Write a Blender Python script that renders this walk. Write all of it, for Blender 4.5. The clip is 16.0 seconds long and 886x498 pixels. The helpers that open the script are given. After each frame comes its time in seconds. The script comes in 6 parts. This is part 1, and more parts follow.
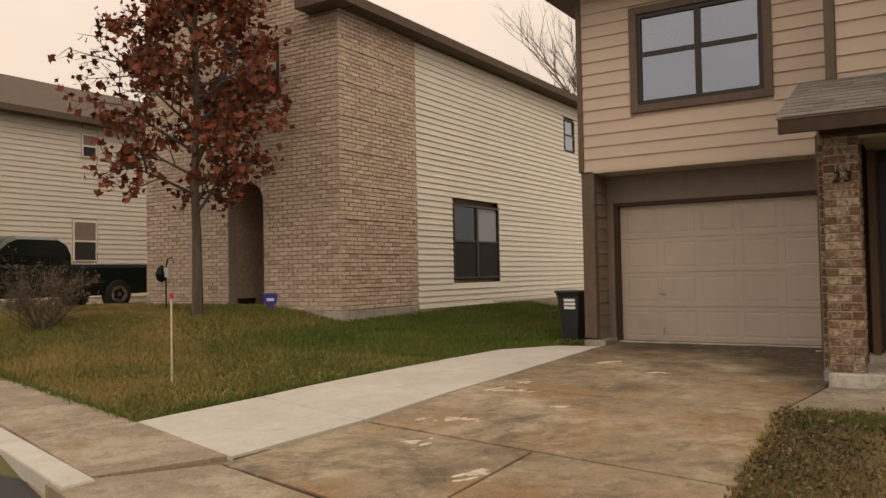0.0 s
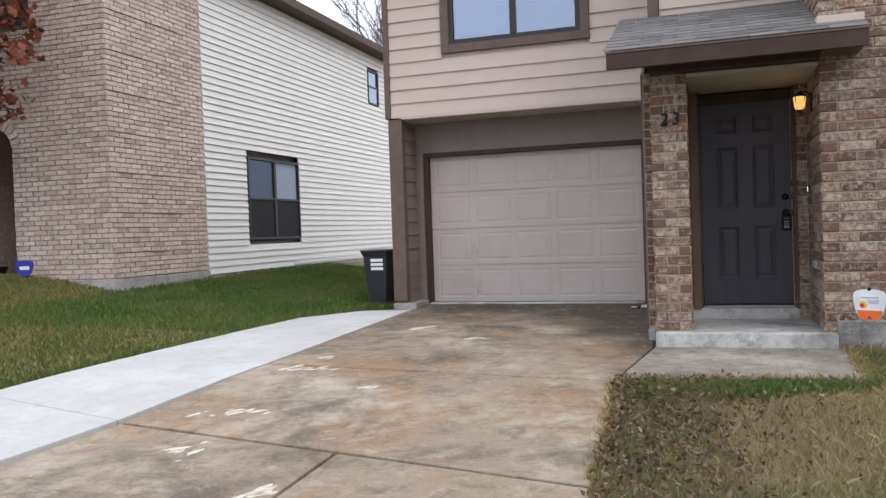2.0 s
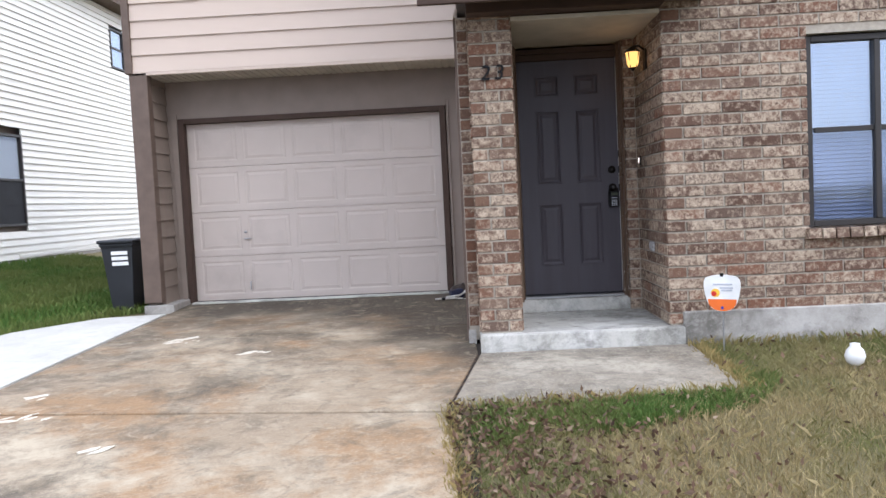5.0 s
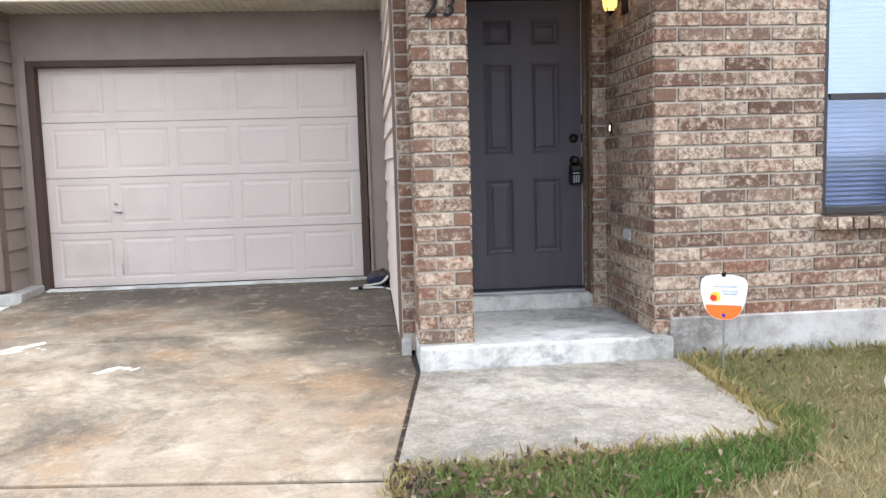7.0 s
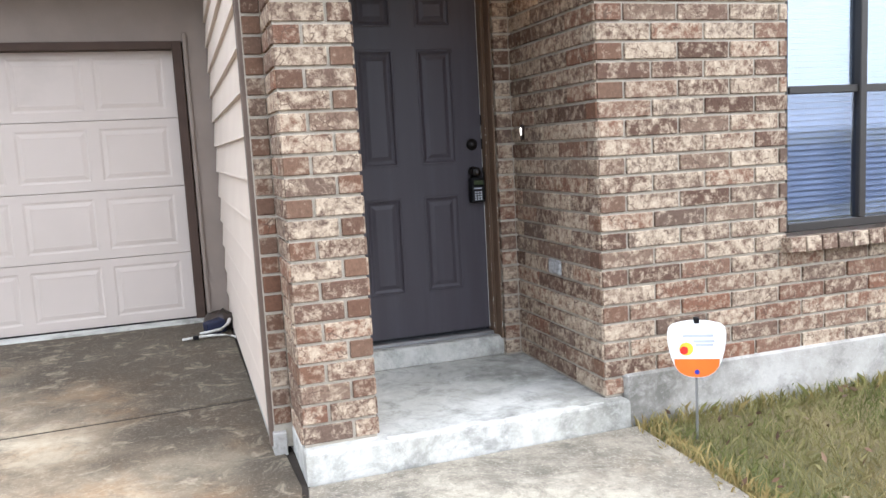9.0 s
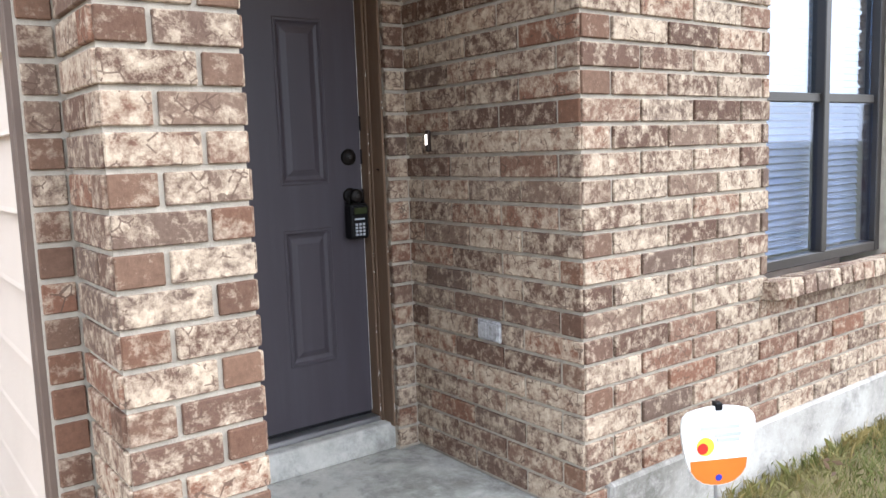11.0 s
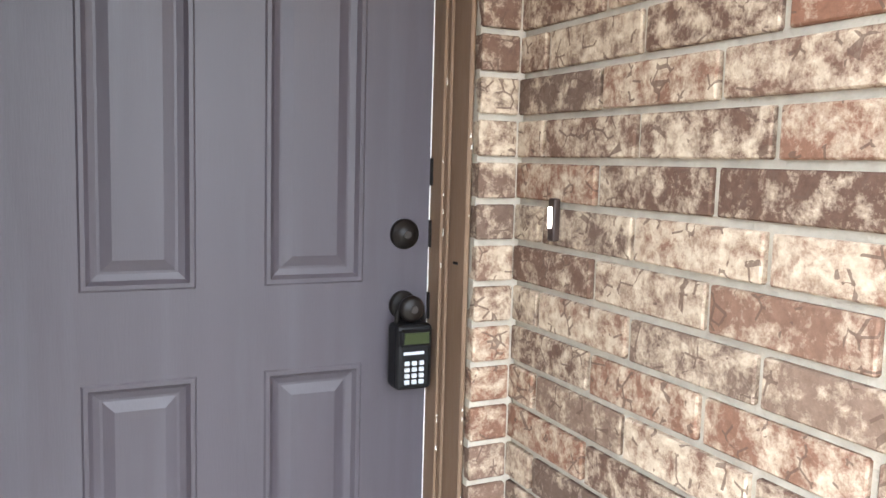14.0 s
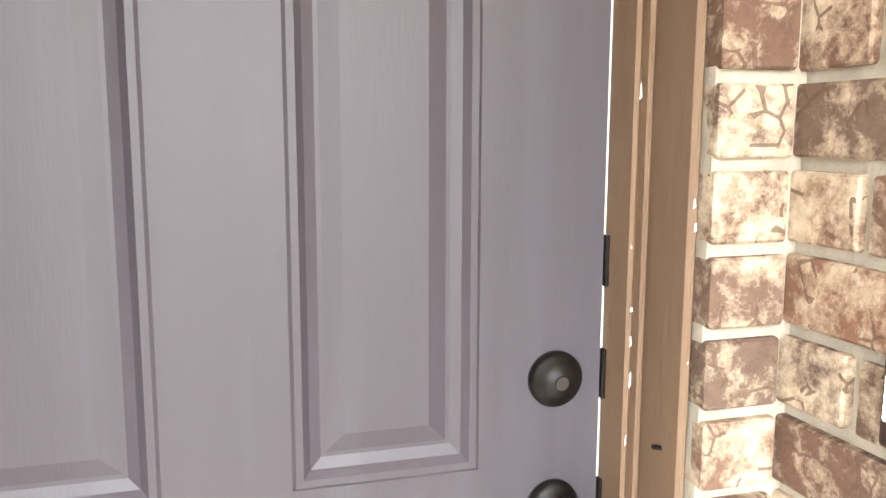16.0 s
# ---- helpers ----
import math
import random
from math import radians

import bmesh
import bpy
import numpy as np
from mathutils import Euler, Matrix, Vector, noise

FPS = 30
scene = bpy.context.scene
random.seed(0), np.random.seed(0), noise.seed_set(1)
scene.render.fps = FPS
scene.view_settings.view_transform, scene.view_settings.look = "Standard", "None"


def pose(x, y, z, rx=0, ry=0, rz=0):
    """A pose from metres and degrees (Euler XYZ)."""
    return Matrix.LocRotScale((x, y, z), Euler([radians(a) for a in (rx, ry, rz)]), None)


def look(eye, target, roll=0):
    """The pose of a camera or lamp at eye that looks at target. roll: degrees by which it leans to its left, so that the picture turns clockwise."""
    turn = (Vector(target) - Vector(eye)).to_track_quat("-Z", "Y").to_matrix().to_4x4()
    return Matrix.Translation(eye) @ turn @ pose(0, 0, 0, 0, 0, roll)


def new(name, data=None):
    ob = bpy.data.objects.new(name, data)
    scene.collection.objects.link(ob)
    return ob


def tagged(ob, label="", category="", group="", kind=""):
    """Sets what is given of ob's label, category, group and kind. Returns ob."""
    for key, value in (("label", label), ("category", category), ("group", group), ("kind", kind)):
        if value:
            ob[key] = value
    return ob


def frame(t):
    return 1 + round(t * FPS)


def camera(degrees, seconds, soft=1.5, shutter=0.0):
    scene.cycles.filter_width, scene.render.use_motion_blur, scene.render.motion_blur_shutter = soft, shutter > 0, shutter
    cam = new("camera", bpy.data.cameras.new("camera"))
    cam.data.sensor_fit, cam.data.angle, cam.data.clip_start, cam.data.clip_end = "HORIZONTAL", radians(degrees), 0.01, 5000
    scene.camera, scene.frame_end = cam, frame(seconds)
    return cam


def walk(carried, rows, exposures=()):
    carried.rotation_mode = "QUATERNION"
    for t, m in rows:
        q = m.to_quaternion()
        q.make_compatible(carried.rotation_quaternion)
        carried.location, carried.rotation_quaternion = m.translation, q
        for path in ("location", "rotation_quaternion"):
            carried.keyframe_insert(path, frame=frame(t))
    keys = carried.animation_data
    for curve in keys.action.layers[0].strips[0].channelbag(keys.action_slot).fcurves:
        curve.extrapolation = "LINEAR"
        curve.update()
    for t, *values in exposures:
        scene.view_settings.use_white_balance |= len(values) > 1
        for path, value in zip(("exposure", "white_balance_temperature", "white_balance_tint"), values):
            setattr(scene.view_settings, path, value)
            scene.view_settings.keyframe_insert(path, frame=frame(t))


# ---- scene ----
cam = camera(58.0, 16.0)
PATH = [
    (0, (-0.37, -8.754, 1.04), (-1.439, -7.065, 1.105), -1.1),
    (0.5, (-0.556, -8.464, 1.028), (-1.492, -6.698, 1.1), -1.2),
    (1, (-0.663, -8.103, 1.005), (-1.499, -6.287, 1.034), -2.0),
    (1.5, (-0.745, -7.84, 1.006), (-1.504, -5.989, 0.986), -2.1),
    (2, (-0.915, -7.565, 0.991), (-1.55, -5.669, 0.946), -2.0),
    (2.5, (-1.037, -7.353, 1.0), (-1.578, -5.428, 0.954), -3.1),
    (3, (-1.099, -7.078, 1.01), (-1.571, -5.135, 0.985), -3.2),
    (3.5, (-1.15, -6.787, 1.007), (-1.551, -4.828, 0.985), -2.6),
    (4, (-1.27, -6.47, 0.983), (-1.538, -4.489, 0.906), -2.3),
    (4.5, (-1.357, -6.165, 0.988), (-1.515, -4.174, 0.885), -2.3),
    (4.7, (-1.386, -6.09, 0.993), (-1.512, -4.097, 0.884), -2.6),
    (6.8, (-1.668, -4.728, 1.036), (-1.493, -2.746, 0.843), -1.4),
    (7, (-1.667, -4.583, 1.058), (-1.489, -2.602, 0.846), -1.6),
    (7.5, (-1.721, -4.307, 1.069), (-1.495, -2.331, 0.86), -1.0),
    (8, (-1.815, -3.941, 1.142), (-1.468, -1.981, 0.945), -2.3),
    (8.5, (-1.824, -3.613, 1.159), (-1.326, -1.688, 0.953), -2.7),
    (8.7, (-1.799, -3.458, 1.189), (-1.254, -1.547, 0.958), -2.9),
    (10.8, (-1.867, -1.863, 1.247), (-0.75, -0.222, 1.001), -1.9),
    (11, (-1.841, -1.734, 1.224), (-0.654, -0.143, 0.981), -2.0),
    (11.5, (-1.777, -1.452, 1.307), (-0.463, 0.033, 1.046), -2.3),
    (12, (-1.621, -1.217, 1.314), (-0.295, 0.258, 1.059), -1.5),
    (12.5, (-1.388, -0.996, 1.356), (-0.107, 0.519, 1.104), 0.5),
    (13, (-1.202, -0.817, 1.355), (-0.046, 0.799, 1.13), 0.9),
    (13.5, (-1.02, -0.644, 1.372), (0.013, 1.054, 1.15), 1.9),
    (14, (-0.868, -0.496, 1.366), (-0.002, 1.295, 1.154), 1.6),
    (14.5, (-0.715, -0.314, 1.392), (-0.031, 1.553, 1.181), 1.9),
    (15, (-0.666, -0.103, 1.387), (-0.055, 1.791, 1.187), 2.0),
    (15.5, (-0.615, 0.142, 1.505), (0.023, 2.009, 1.174), 0.1),
    (16, (-0.573, 0.267, 1.492), (-0.014, 2.167, 1.208), 0.2),
]
# the picture starts dim and warm, then brightens towards the shaded door
EXPOSURES = [(0.0, -0.95, 9900, 19), (0.6, -0.92, 9700, 19), (1.0, -0.28, 7300, 16), (1.5, -0.25, 6600, 16), (2.0, -0.12, 6150, 15), (3.5, -0.18, 5900, 14), (4.7, 0.32, 5950, 14),
             (7.0, 0.95, 6000, 11), (8.7, 1.05, 6050, 10), (11.0, 1.34, 6050, 10), (12.5, 1.56, 6050, 9), (13.5, 2.30, 6050, 8),
             (14.0, 3.05, 6200, 7), (14.5, 3.52, 6300, 6), (15.2, 3.75, 6700, 6), (16.0, 3.92, 6900, 6)]
walk(cam, [(t, look(eye, target, roll)) for t, eye, target, roll in PATH], EXPOSURES)

# ---------- world and light ----------
world = bpy.data.worlds.new("sky")
scene.world = world
world.use_nodes = True
wn, wl = world.node_tree.nodes, world.node_tree.links
wn.clear()
w_out = wn.new("ShaderNodeOutputWorld")
w_bg = wn.new("ShaderNodeBackground")
w_sky = wn.new("ShaderNodeTexSky")
w_sky.sky_type = "NISHITA"
w_sky.sun_disc = False
w_sky.sun_elevation = radians(38)
w_sky.sun_rotation = radians(131)
w_co = wn.new("ShaderNodeTexCoord")
w_no = wn.new("ShaderNodeTexNoise")
w_no.inputs["Scale"].default_value = 1.6
w_no.inputs["Detail"].default_value = 5
w_ra = wn.new("ShaderNodeValToRGB")
w_ra.color_ramp.elements[0].position, w_ra.color_ramp.elements[0].color = 0.3, (10.2, 11.2, 12.8, 1)
w_ra.color_ramp.elements[1].position, w_ra.color_ramp.elements[1].color = 0.7, (15.0, 15.0, 15.2, 1)
w_mx = wn.new("ShaderNodeMixRGB")
w_mx.inputs[0].default_value = 0.85
wl.new(w_co.outputs["Generated"], w_no.inputs["Vector"])
wl.new(w_no.outputs["Fac"], w_ra.inputs["Fac"])
wl.new(w_sky.outputs[0], w_mx.inputs[1])
wl.new(w_ra.outputs[0], w_mx.inputs[2])
w_sep = wn.new("ShaderNodeSeparateXYZ")
w_nrm = wn.new("ShaderNodeMapRange")
w_nrm.inputs["From Min"].default_value, w_nrm.inputs["From Max"].default_value = 0.0, 1.0
w_nrm.inputs["To Min"].default_value, w_nrm.inputs["To Max"].default_value = 0.85, 1.65
w_mul = wn.new("ShaderNodeVectorMath")
w_mul.operation = "SCALE"
wl.new(w_co.outputs["Generated"], w_sep.inputs[0])
wl.new(w_sep.outputs["Z"], w_nrm.inputs["Value"])
wl.new(w_mx.outputs[0], w_mul.inputs[0])
wl.new(w_nrm.outputs[0], w_mul.inputs["Scale"])
wl.new(w_mul.outputs[0], w_bg.inputs["Color"])
w_bg.inputs["Strength"].default_value = 0.12
wl.new(w_bg.outputs[0], w_out.inputs["Surface"])
sun_data = bpy.data.lights.new("sun", "SUN")
sun_data.energy, sun_data.angle, sun_data.color = 0.8, radians(24), (1.0, 0.96, 0.9)
sun = new("sun", sun_data)
sun.matrix_world = look((8, -7, 9), (0, 0, 0))


# ---------- materials ----------
def mat(name, base, rough=0.8, second=None, scale=6.0, detail=6.0, amount=0.5, bump=0.15, bump_scale=60.0, metal=0.0,
        spec=0.4, third=None, third_scale=1.2, third_at=0.55, rand=0.0, stretch=(1, 1, 1)):
    m = bpy.data.materials.new(name)
    m.use_nodes = True
    n, l = m.node_tree.nodes, m.node_tree.links
    p = n["Principled BSDF"]
    p.inputs["Roughness"].default_value = rough
    p.inputs["Metallic"].default_value = metal
    p.inputs["Specular IOR Level"].default_value = spec
    geo = n.new("ShaderNodeNewGeometry")
    mp = n.new("ShaderNodeMapping")
    mp.inputs["Scale"].default_value = stretch
    l.new(geo.outputs["Position"], mp.inputs["Vector"])
    second = second or tuple(c * 0.8 for c in base)
    no = n.new("ShaderNodeTexNoise")
    no.inputs["Scale"].default_value, no.inputs["Detail"].default_value = scale, detail
    l.new(mp.outputs[0], no.inputs["Vector"])
    ramp = n.new("ShaderNodeValToRGB")
    ramp.color_ramp.elements[0].position = 0.5 - amount * 0.4
    ramp.color_ramp.elements[1].position = 0.5 + amount * 0.4
    ramp.color_ramp.elements[0].color = (*second, 1)
    ramp.color_ramp.elements[1].color = (*base, 1)
    l.new(no.outputs["Fac"], ramp.inputs["Fac"])
    col = ramp.outputs[0]
    if third:
        n3 = n.new("ShaderNodeTexNoise")
        n3.inputs["Scale"].default_value, n3.inputs["Detail"].default_value = third_scale, 7
        n3.inputs["Roughness"].default_value = 0.6
        l.new(mp.outputs[0], n3.inputs["Vector"])
        r3 = n.new("ShaderNodeValToRGB")
        r3.color_ramp.elements[0].position, r3.color_ramp.elements[1].position = third_at - 0.06, third_at + 0.1
        l.new(n3.outputs["Fac"], r3.inputs["Fac"])
        mx = n.new("ShaderNodeMixRGB")
        mx.inputs[2].default_value = (*third, 1)
        l.new(r3.outputs[0], mx.inputs[0])
        l.new(col, mx.inputs[1])
        col = mx.outputs[0]
    if rand:
        oi = n.new("ShaderNodeObjectInfo")
        mr = n.new("ShaderNodeMapRange")
        mr.inputs["To Min"].default_value, mr.inputs["To Max"].default_value = 1 - rand, 1 + rand
        l.new(oi.outputs["Random"], mr.inputs["Value"])
        hs = n.new("ShaderNodeHueSaturation")
        l.new(mr.outputs[0], hs.inputs["Value"])
        l.new(col, hs.inputs["Color"])
        col = hs.outputs[0]
    l.new(col, p.inputs["Base Color"])
    if bump:
        nb = n.new("ShaderNodeTexNoise")
        nb.inputs["Scale"].default_value, nb.inputs["Detail"].default_value = bump_scale, 5
        l.new(mp.outputs[0], nb.inputs["Vector"])
        bp = n.new("ShaderNodeBump")
        bp.inputs["Strength"].default_value, bp.inputs["Distance"].default_value = bump, 0.01
        l.new(nb.outputs["Fac"], bp.inputs["Height"])
        l.new(bp.outputs[0], p.inputs["Normal"])
    return m


def brick_mat(name, tones, pale, pale_at, marks, scale=1.0, spread=0.10):
    """Fired brick: a tone for each brick, pale slurry smears over it and dark stamped marks."""
    m = bpy.data.materials.new(name)
    m.use_nodes = True
    n, l = m.node_tree.nodes, m.node_tree.links
    p = n["Principled BSDF"]
    p.inputs["Roughness"].default_value = 0.9
    p.inputs["Specular IOR Level"].default_value = 0.25
    geo, oi = n.new("ShaderNodeNewGeometry"), n.new("ShaderNodeObjectInfo")
    add = n.new("ShaderNodeMath")
    add.operation = "ADD"
    l.new(oi.outputs["Random"], add.inputs[0])
    l.new(geo.outputs["Random Per Island"], add.inputs[1])
    fr = n.new("ShaderNodeMath")
    fr.operation = "FRACT"
    l.new(add.outputs[0], fr.inputs[0])
    off = n.new("ShaderNodeVectorMath")
    off.operation = "ADD"
    mul = n.new("ShaderNodeMath")
    mul.operation = "MULTIPLY"
    mul.inputs[1].default_value = 37.0
    l.new(fr.outputs[0], mul.inputs[0])
    l.new(geo.outputs["Position"], off.inputs[0])
    l.new(mul.outputs[0], off.inputs[1])
    tone = n.new("ShaderNodeValToRGB")
    cr = tone.color_ramp
    cr.interpolation = "LINEAR"
    while len(cr.elements) < len(tones):
        cr.elements.new(0.5)
    for i, c in enumerate(tones):
        cr.elements[i].position = i / (len(tones) - 1)
        cr.elements[i].color = (*c, 1)
    l.new(fr.outputs[0], tone.inputs["Fac"])
    fine = n.new("ShaderNodeTexNoise")
    fine.inputs["Scale"].default_value, fine.inputs["Detail"].default_value = 55 * scale, 6
    fine.inputs["Roughness"].default_value = 0.7
    l.new(off.outputs[0], fine.inputs["Vector"])
    m1 = n.new("ShaderNodeMixRGB")
    m1.blend_type = "MULTIPLY"
    m1.inputs[0].default_value = 0.55
    l.new(tone.outputs[0], m1.inputs[1])
    fr_r = n.new("ShaderNodeValToRGB")
    fr_r.color_ramp.elements[0].position, fr_r.color_ramp.elements[0].color = 0.3, (0.55, 0.5, 0.48, 1)
    fr_r.color_ramp.elements[1].position, fr_r.color_ramp.elements[1].color = 0.7, (1.25, 1.25, 1.25, 1)
    l.new(fine.outputs["Fac"], fr_r.inputs["Fac"])
    l.new(fr_r.outputs[0], m1.inputs[2])
    # pale smears
    sm = n.new("ShaderNodeTexNoise")
    sm.inputs["Scale"].default_value, sm.inputs["Detail"].default_value = 24 * scale, 9
    sm.inputs["Roughness"].default_value = 0.74
    sm.inputs["Distortion"].default_value = 0.15
    l.new(off.outputs[0], sm.inputs["Vector"])
    bias = n.new("ShaderNodeMath")
    bias.operation = "MULTIPLY_ADD"
    bias.inputs[1].default_value = spread
    own = n.new("ShaderNodeMath")
    own.operation = "MULTIPLY"
    own.inputs[1].default_value = 7.31
    l.new(fr.outputs[0], own.inputs[0])
    own_f = n.new("ShaderNodeMath")
    own_f.operation = "FRACT"
    l.new(own.outputs[0], own_f.inputs[0])
    l.new(own_f.outputs[0], bias.inputs[0])
    l.new(sm.outputs["Fac"], bias.inputs[2])
    sr = n.new("ShaderNodeValToRGB")
    sr.color_ramp.elements[0].position, sr.color_ramp.elements[1].position = pale_at - 0.01, pale_at + 0.17
    l.new(bias.outputs[0], sr.inputs["Fac"])
    m2 = n.new("ShaderNodeMixRGB")
    m2.inputs[2].default_value = (*pale, 1)
    pm = n.new("ShaderNodeMixRGB")
    pm.blend_type = "MULTIPLY"
    pm.inputs[0].default_value = 0.7
    pm.inputs[1].default_value = (*pale, 1)
    l.new(fr_r.outputs[0], pm.inputs[2])
    l.new(pm.outputs[0], m2.inputs[2])
    l.new(sr.outputs[0], m2.inputs[0])
    l.new(m1.outputs[0], m2.inputs[1])
    col = m2.outputs[0]
    if marks:
        vo = n.new("ShaderNodeTexVoronoi")
        vo.feature = "DISTANCE_TO_EDGE"
        vo.inputs["Scale"].default_value = 26
        l.new(off.outputs[0], vo.inputs["Vector"])
        gate = n.new("ShaderNodeTexNoise")
        gate.inputs["Scale"].default_value = 22
        l.new(off.outputs[0], gate.inputs["Vector"])
        g1 = n.new("ShaderNodeMath")
        g1.operation = "LESS_THAN"
        g1.inputs[1].default_value = 0.045
        l.new(vo.outputs["Distance"], g1.inputs[0])
        g2 = n.new("ShaderNodeMath")
        g2.operation = "GREATER_THAN"
        g2.inputs[1].default_value = 0.56
        l.new(gate.outputs["Fac"], g2.inputs[0])
        g3 = n.new("ShaderNodeMath")
        g3.operation = "MULTIPLY"
        l.new(g1.outputs[0], g3.inputs[0])
        l.new(g2.outputs[0], g3.inputs[1])
        g4 = n.new("ShaderNodeMath")
        g4.operation = "MULTIPLY"
        g4.inputs[1].default_value = 0.75
        l.new(g3.outputs[0], g4.inputs[0])
        m3 = n.new("ShaderNodeMixRGB")
        m3.inputs[2].default_value = (0.09, 0.055, 0.04, 1)
        l.new(g4.outputs[0], m3.inputs[0])
        l.new(col, m3.inputs[1])
        col = m3.outputs[0]
    l.new(col, p.inputs["Base Color"])
    bp = n.new("ShaderNodeBump")
    bp.inputs["Strength"].default_value, bp.inputs["Distance"].default_value = 0.5, 0.008
    l.new(fine.outputs["Fac"], bp.inputs["Height"])
    l.new(bp.outputs[0], p.inputs["Normal"])
    return m


def concrete_mat(name, base, pale, stain, rust, stain_at=0.55, rust_at=0.58, speck=0.5, washed=None, damp=None):
    """Old concrete: broad dark stains, rusty blotches, pale worn patches and fine exposed grit."""
    m = bpy.data.materials.new(name)
    m.use_nodes = True
    n, l = m.node_tree.nodes, m.node_tree.links
    p = n["Principled BSDF"]
    p.inputs["Roughness"].default_value = 0.85
    p.inputs["Specular IOR Level"].default_value = 0.3
    geo = n.new("ShaderNodeNewGeometry")
    col = None

    def layer(colour, scale, lo, hi, amount, seed, rough=0.62, warp=0.6):
        nonlocal col
        mp = n.new("ShaderNodeMapping")
        mp.inputs["Location"].default_value = (seed, seed * 0.7, 0)
        l.new(geo.outputs["Position"], mp.inputs["Vector"])
        no = n.new("ShaderNodeTexNoise")
        no.inputs["Scale"].default_value, no.inputs["Detail"].default_value = scale, 9
        no.inputs["Roughness"].default_value, no.inputs["Distortion"].default_value = rough, warp
        l.new(mp.outputs[0], no.inputs["Vector"])
        r = n.new("ShaderNodeMapRange")
        r.inputs["From Min"].default_value, r.inputs["From Max"].default_value = lo, hi
        r.inputs["To Max"].default_value = amount
        l.new(no.outputs["Fac"], r.inputs["Value"])
        mx = n.new("ShaderNodeMixRGB")
        if col is None:
            mx.inputs[1].default_value = (*base, 1)
        else:
            l.new(col, mx.inputs[1])
        mx.inputs[2].default_value = (*colour, 1)
        l.new(r.outputs[0], mx.inputs[0])
        col = mx.outputs[0]
        return no

    layer(pale, 0.9, 0.47, 0.59, 0.85, 3.1, 0.7, 0.2)
    layer(rust, 1.0, rust_at, rust_at + 0.12, 0.8, 11.0, 0.7, 0.2)
    layer(stain, 0.8, stain_at, stain_at + 0.13, 0.8, 23.0, 0.74, 0.25)
    if washed:
        # mould and dirt washed down from the door, in streaky tongues
        sp = n.new("ShaderNodeSeparateXYZ")
        l.new(geo.outputs["Position"], sp.inputs[0])
        wv = n.new("ShaderNodeTexNoise")
        wv.inputs["Scale"].default_value, wv.inputs["Detail"].default_value = 1.6, 10
        l.new(geo.outputs["Position"], wv.inputs["Vector"])
        ma = n.new("ShaderNodeMath")
        ma.operation = "MULTIPLY_ADD"
        ma.inputs[1].default_value = 5.0
        l.new(wv.outputs["Fac"], ma.inputs[0])
        l.new(sp.outputs["Y"], ma.inputs[2])
        mr = n.new("ShaderNodeMapRange")
        mr.inputs["From Min"].default_value, mr.inputs["From Max"].default_value, mr.inputs["To Max"].default_value = washed + 2.2, washed + 3.9, 0.9
        # dirt also gathers along the house side
        ex = n.new("ShaderNodeMapRange")
        ex.inputs["From Min"].default_value, ex.inputs["From Max"].default_value, ex.inputs["To Max"].default_value = -2.7, -1.5, 2.3
        l.new(sp.outputs["X"], ex.inputs["Value"])
        ad = n.new("ShaderNodeMath")
        l.new(ma.outputs[0], ad.inputs[0])
        l.new(ex.outputs[0], ad.inputs[1])
        l.new(ad.outputs[0], mr.inputs["Value"])
        wm = n.new("ShaderNodeMixRGB")
        l.new(mr.outputs[0], wm.inputs[0])
        l.new(col, wm.inputs[1])
        wm.inputs[2].default_value = (0.050, 0.040, 0.029, 1)
        col = wm.outputs[0]
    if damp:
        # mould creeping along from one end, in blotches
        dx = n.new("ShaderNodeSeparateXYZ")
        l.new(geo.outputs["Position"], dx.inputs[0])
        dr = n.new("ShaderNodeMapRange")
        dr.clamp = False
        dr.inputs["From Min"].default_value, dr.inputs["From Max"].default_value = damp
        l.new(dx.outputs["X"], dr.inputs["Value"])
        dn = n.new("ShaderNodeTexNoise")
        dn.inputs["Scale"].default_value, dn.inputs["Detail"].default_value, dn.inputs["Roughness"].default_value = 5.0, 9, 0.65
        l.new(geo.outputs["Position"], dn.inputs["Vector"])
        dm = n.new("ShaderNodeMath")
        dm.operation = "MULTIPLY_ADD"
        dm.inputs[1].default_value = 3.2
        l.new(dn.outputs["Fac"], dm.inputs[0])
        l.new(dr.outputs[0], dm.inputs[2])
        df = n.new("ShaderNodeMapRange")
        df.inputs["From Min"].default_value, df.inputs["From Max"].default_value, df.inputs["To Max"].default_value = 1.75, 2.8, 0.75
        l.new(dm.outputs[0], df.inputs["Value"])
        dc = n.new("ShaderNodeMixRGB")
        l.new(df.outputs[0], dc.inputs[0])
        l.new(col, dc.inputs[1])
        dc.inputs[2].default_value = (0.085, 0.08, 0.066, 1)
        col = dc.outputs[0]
    layer(stain, 4.5, 0.50, 0.66, 0.6, 31.0, 0.75)
    layer(pale, 7.0, 0.53, 0.68, 0.55, 47.0, 0.75)
    layer(tuple(c * 0.4 for c in base), 26.0, 0.50, 0.62, speck, 5.0, 0.85, 0.0)
    grit = layer(tuple(min(1, c * 1.5) for c in pale), 62.0, 0.53, 0.63, speck, 7.0, 0.85, 0.0)
    l.new(col, p.inputs["Base Color"])
    bp = n.new("ShaderNodeBump")
    bp.inputs["Strength"].default_value, bp.inputs["Distance"].default_value = 0.45, 0.006
    l.new(grit.outputs["Fac"], bp.inputs["Height"])
    l.new(bp.outputs[0], p.inputs["Normal"])
    return m


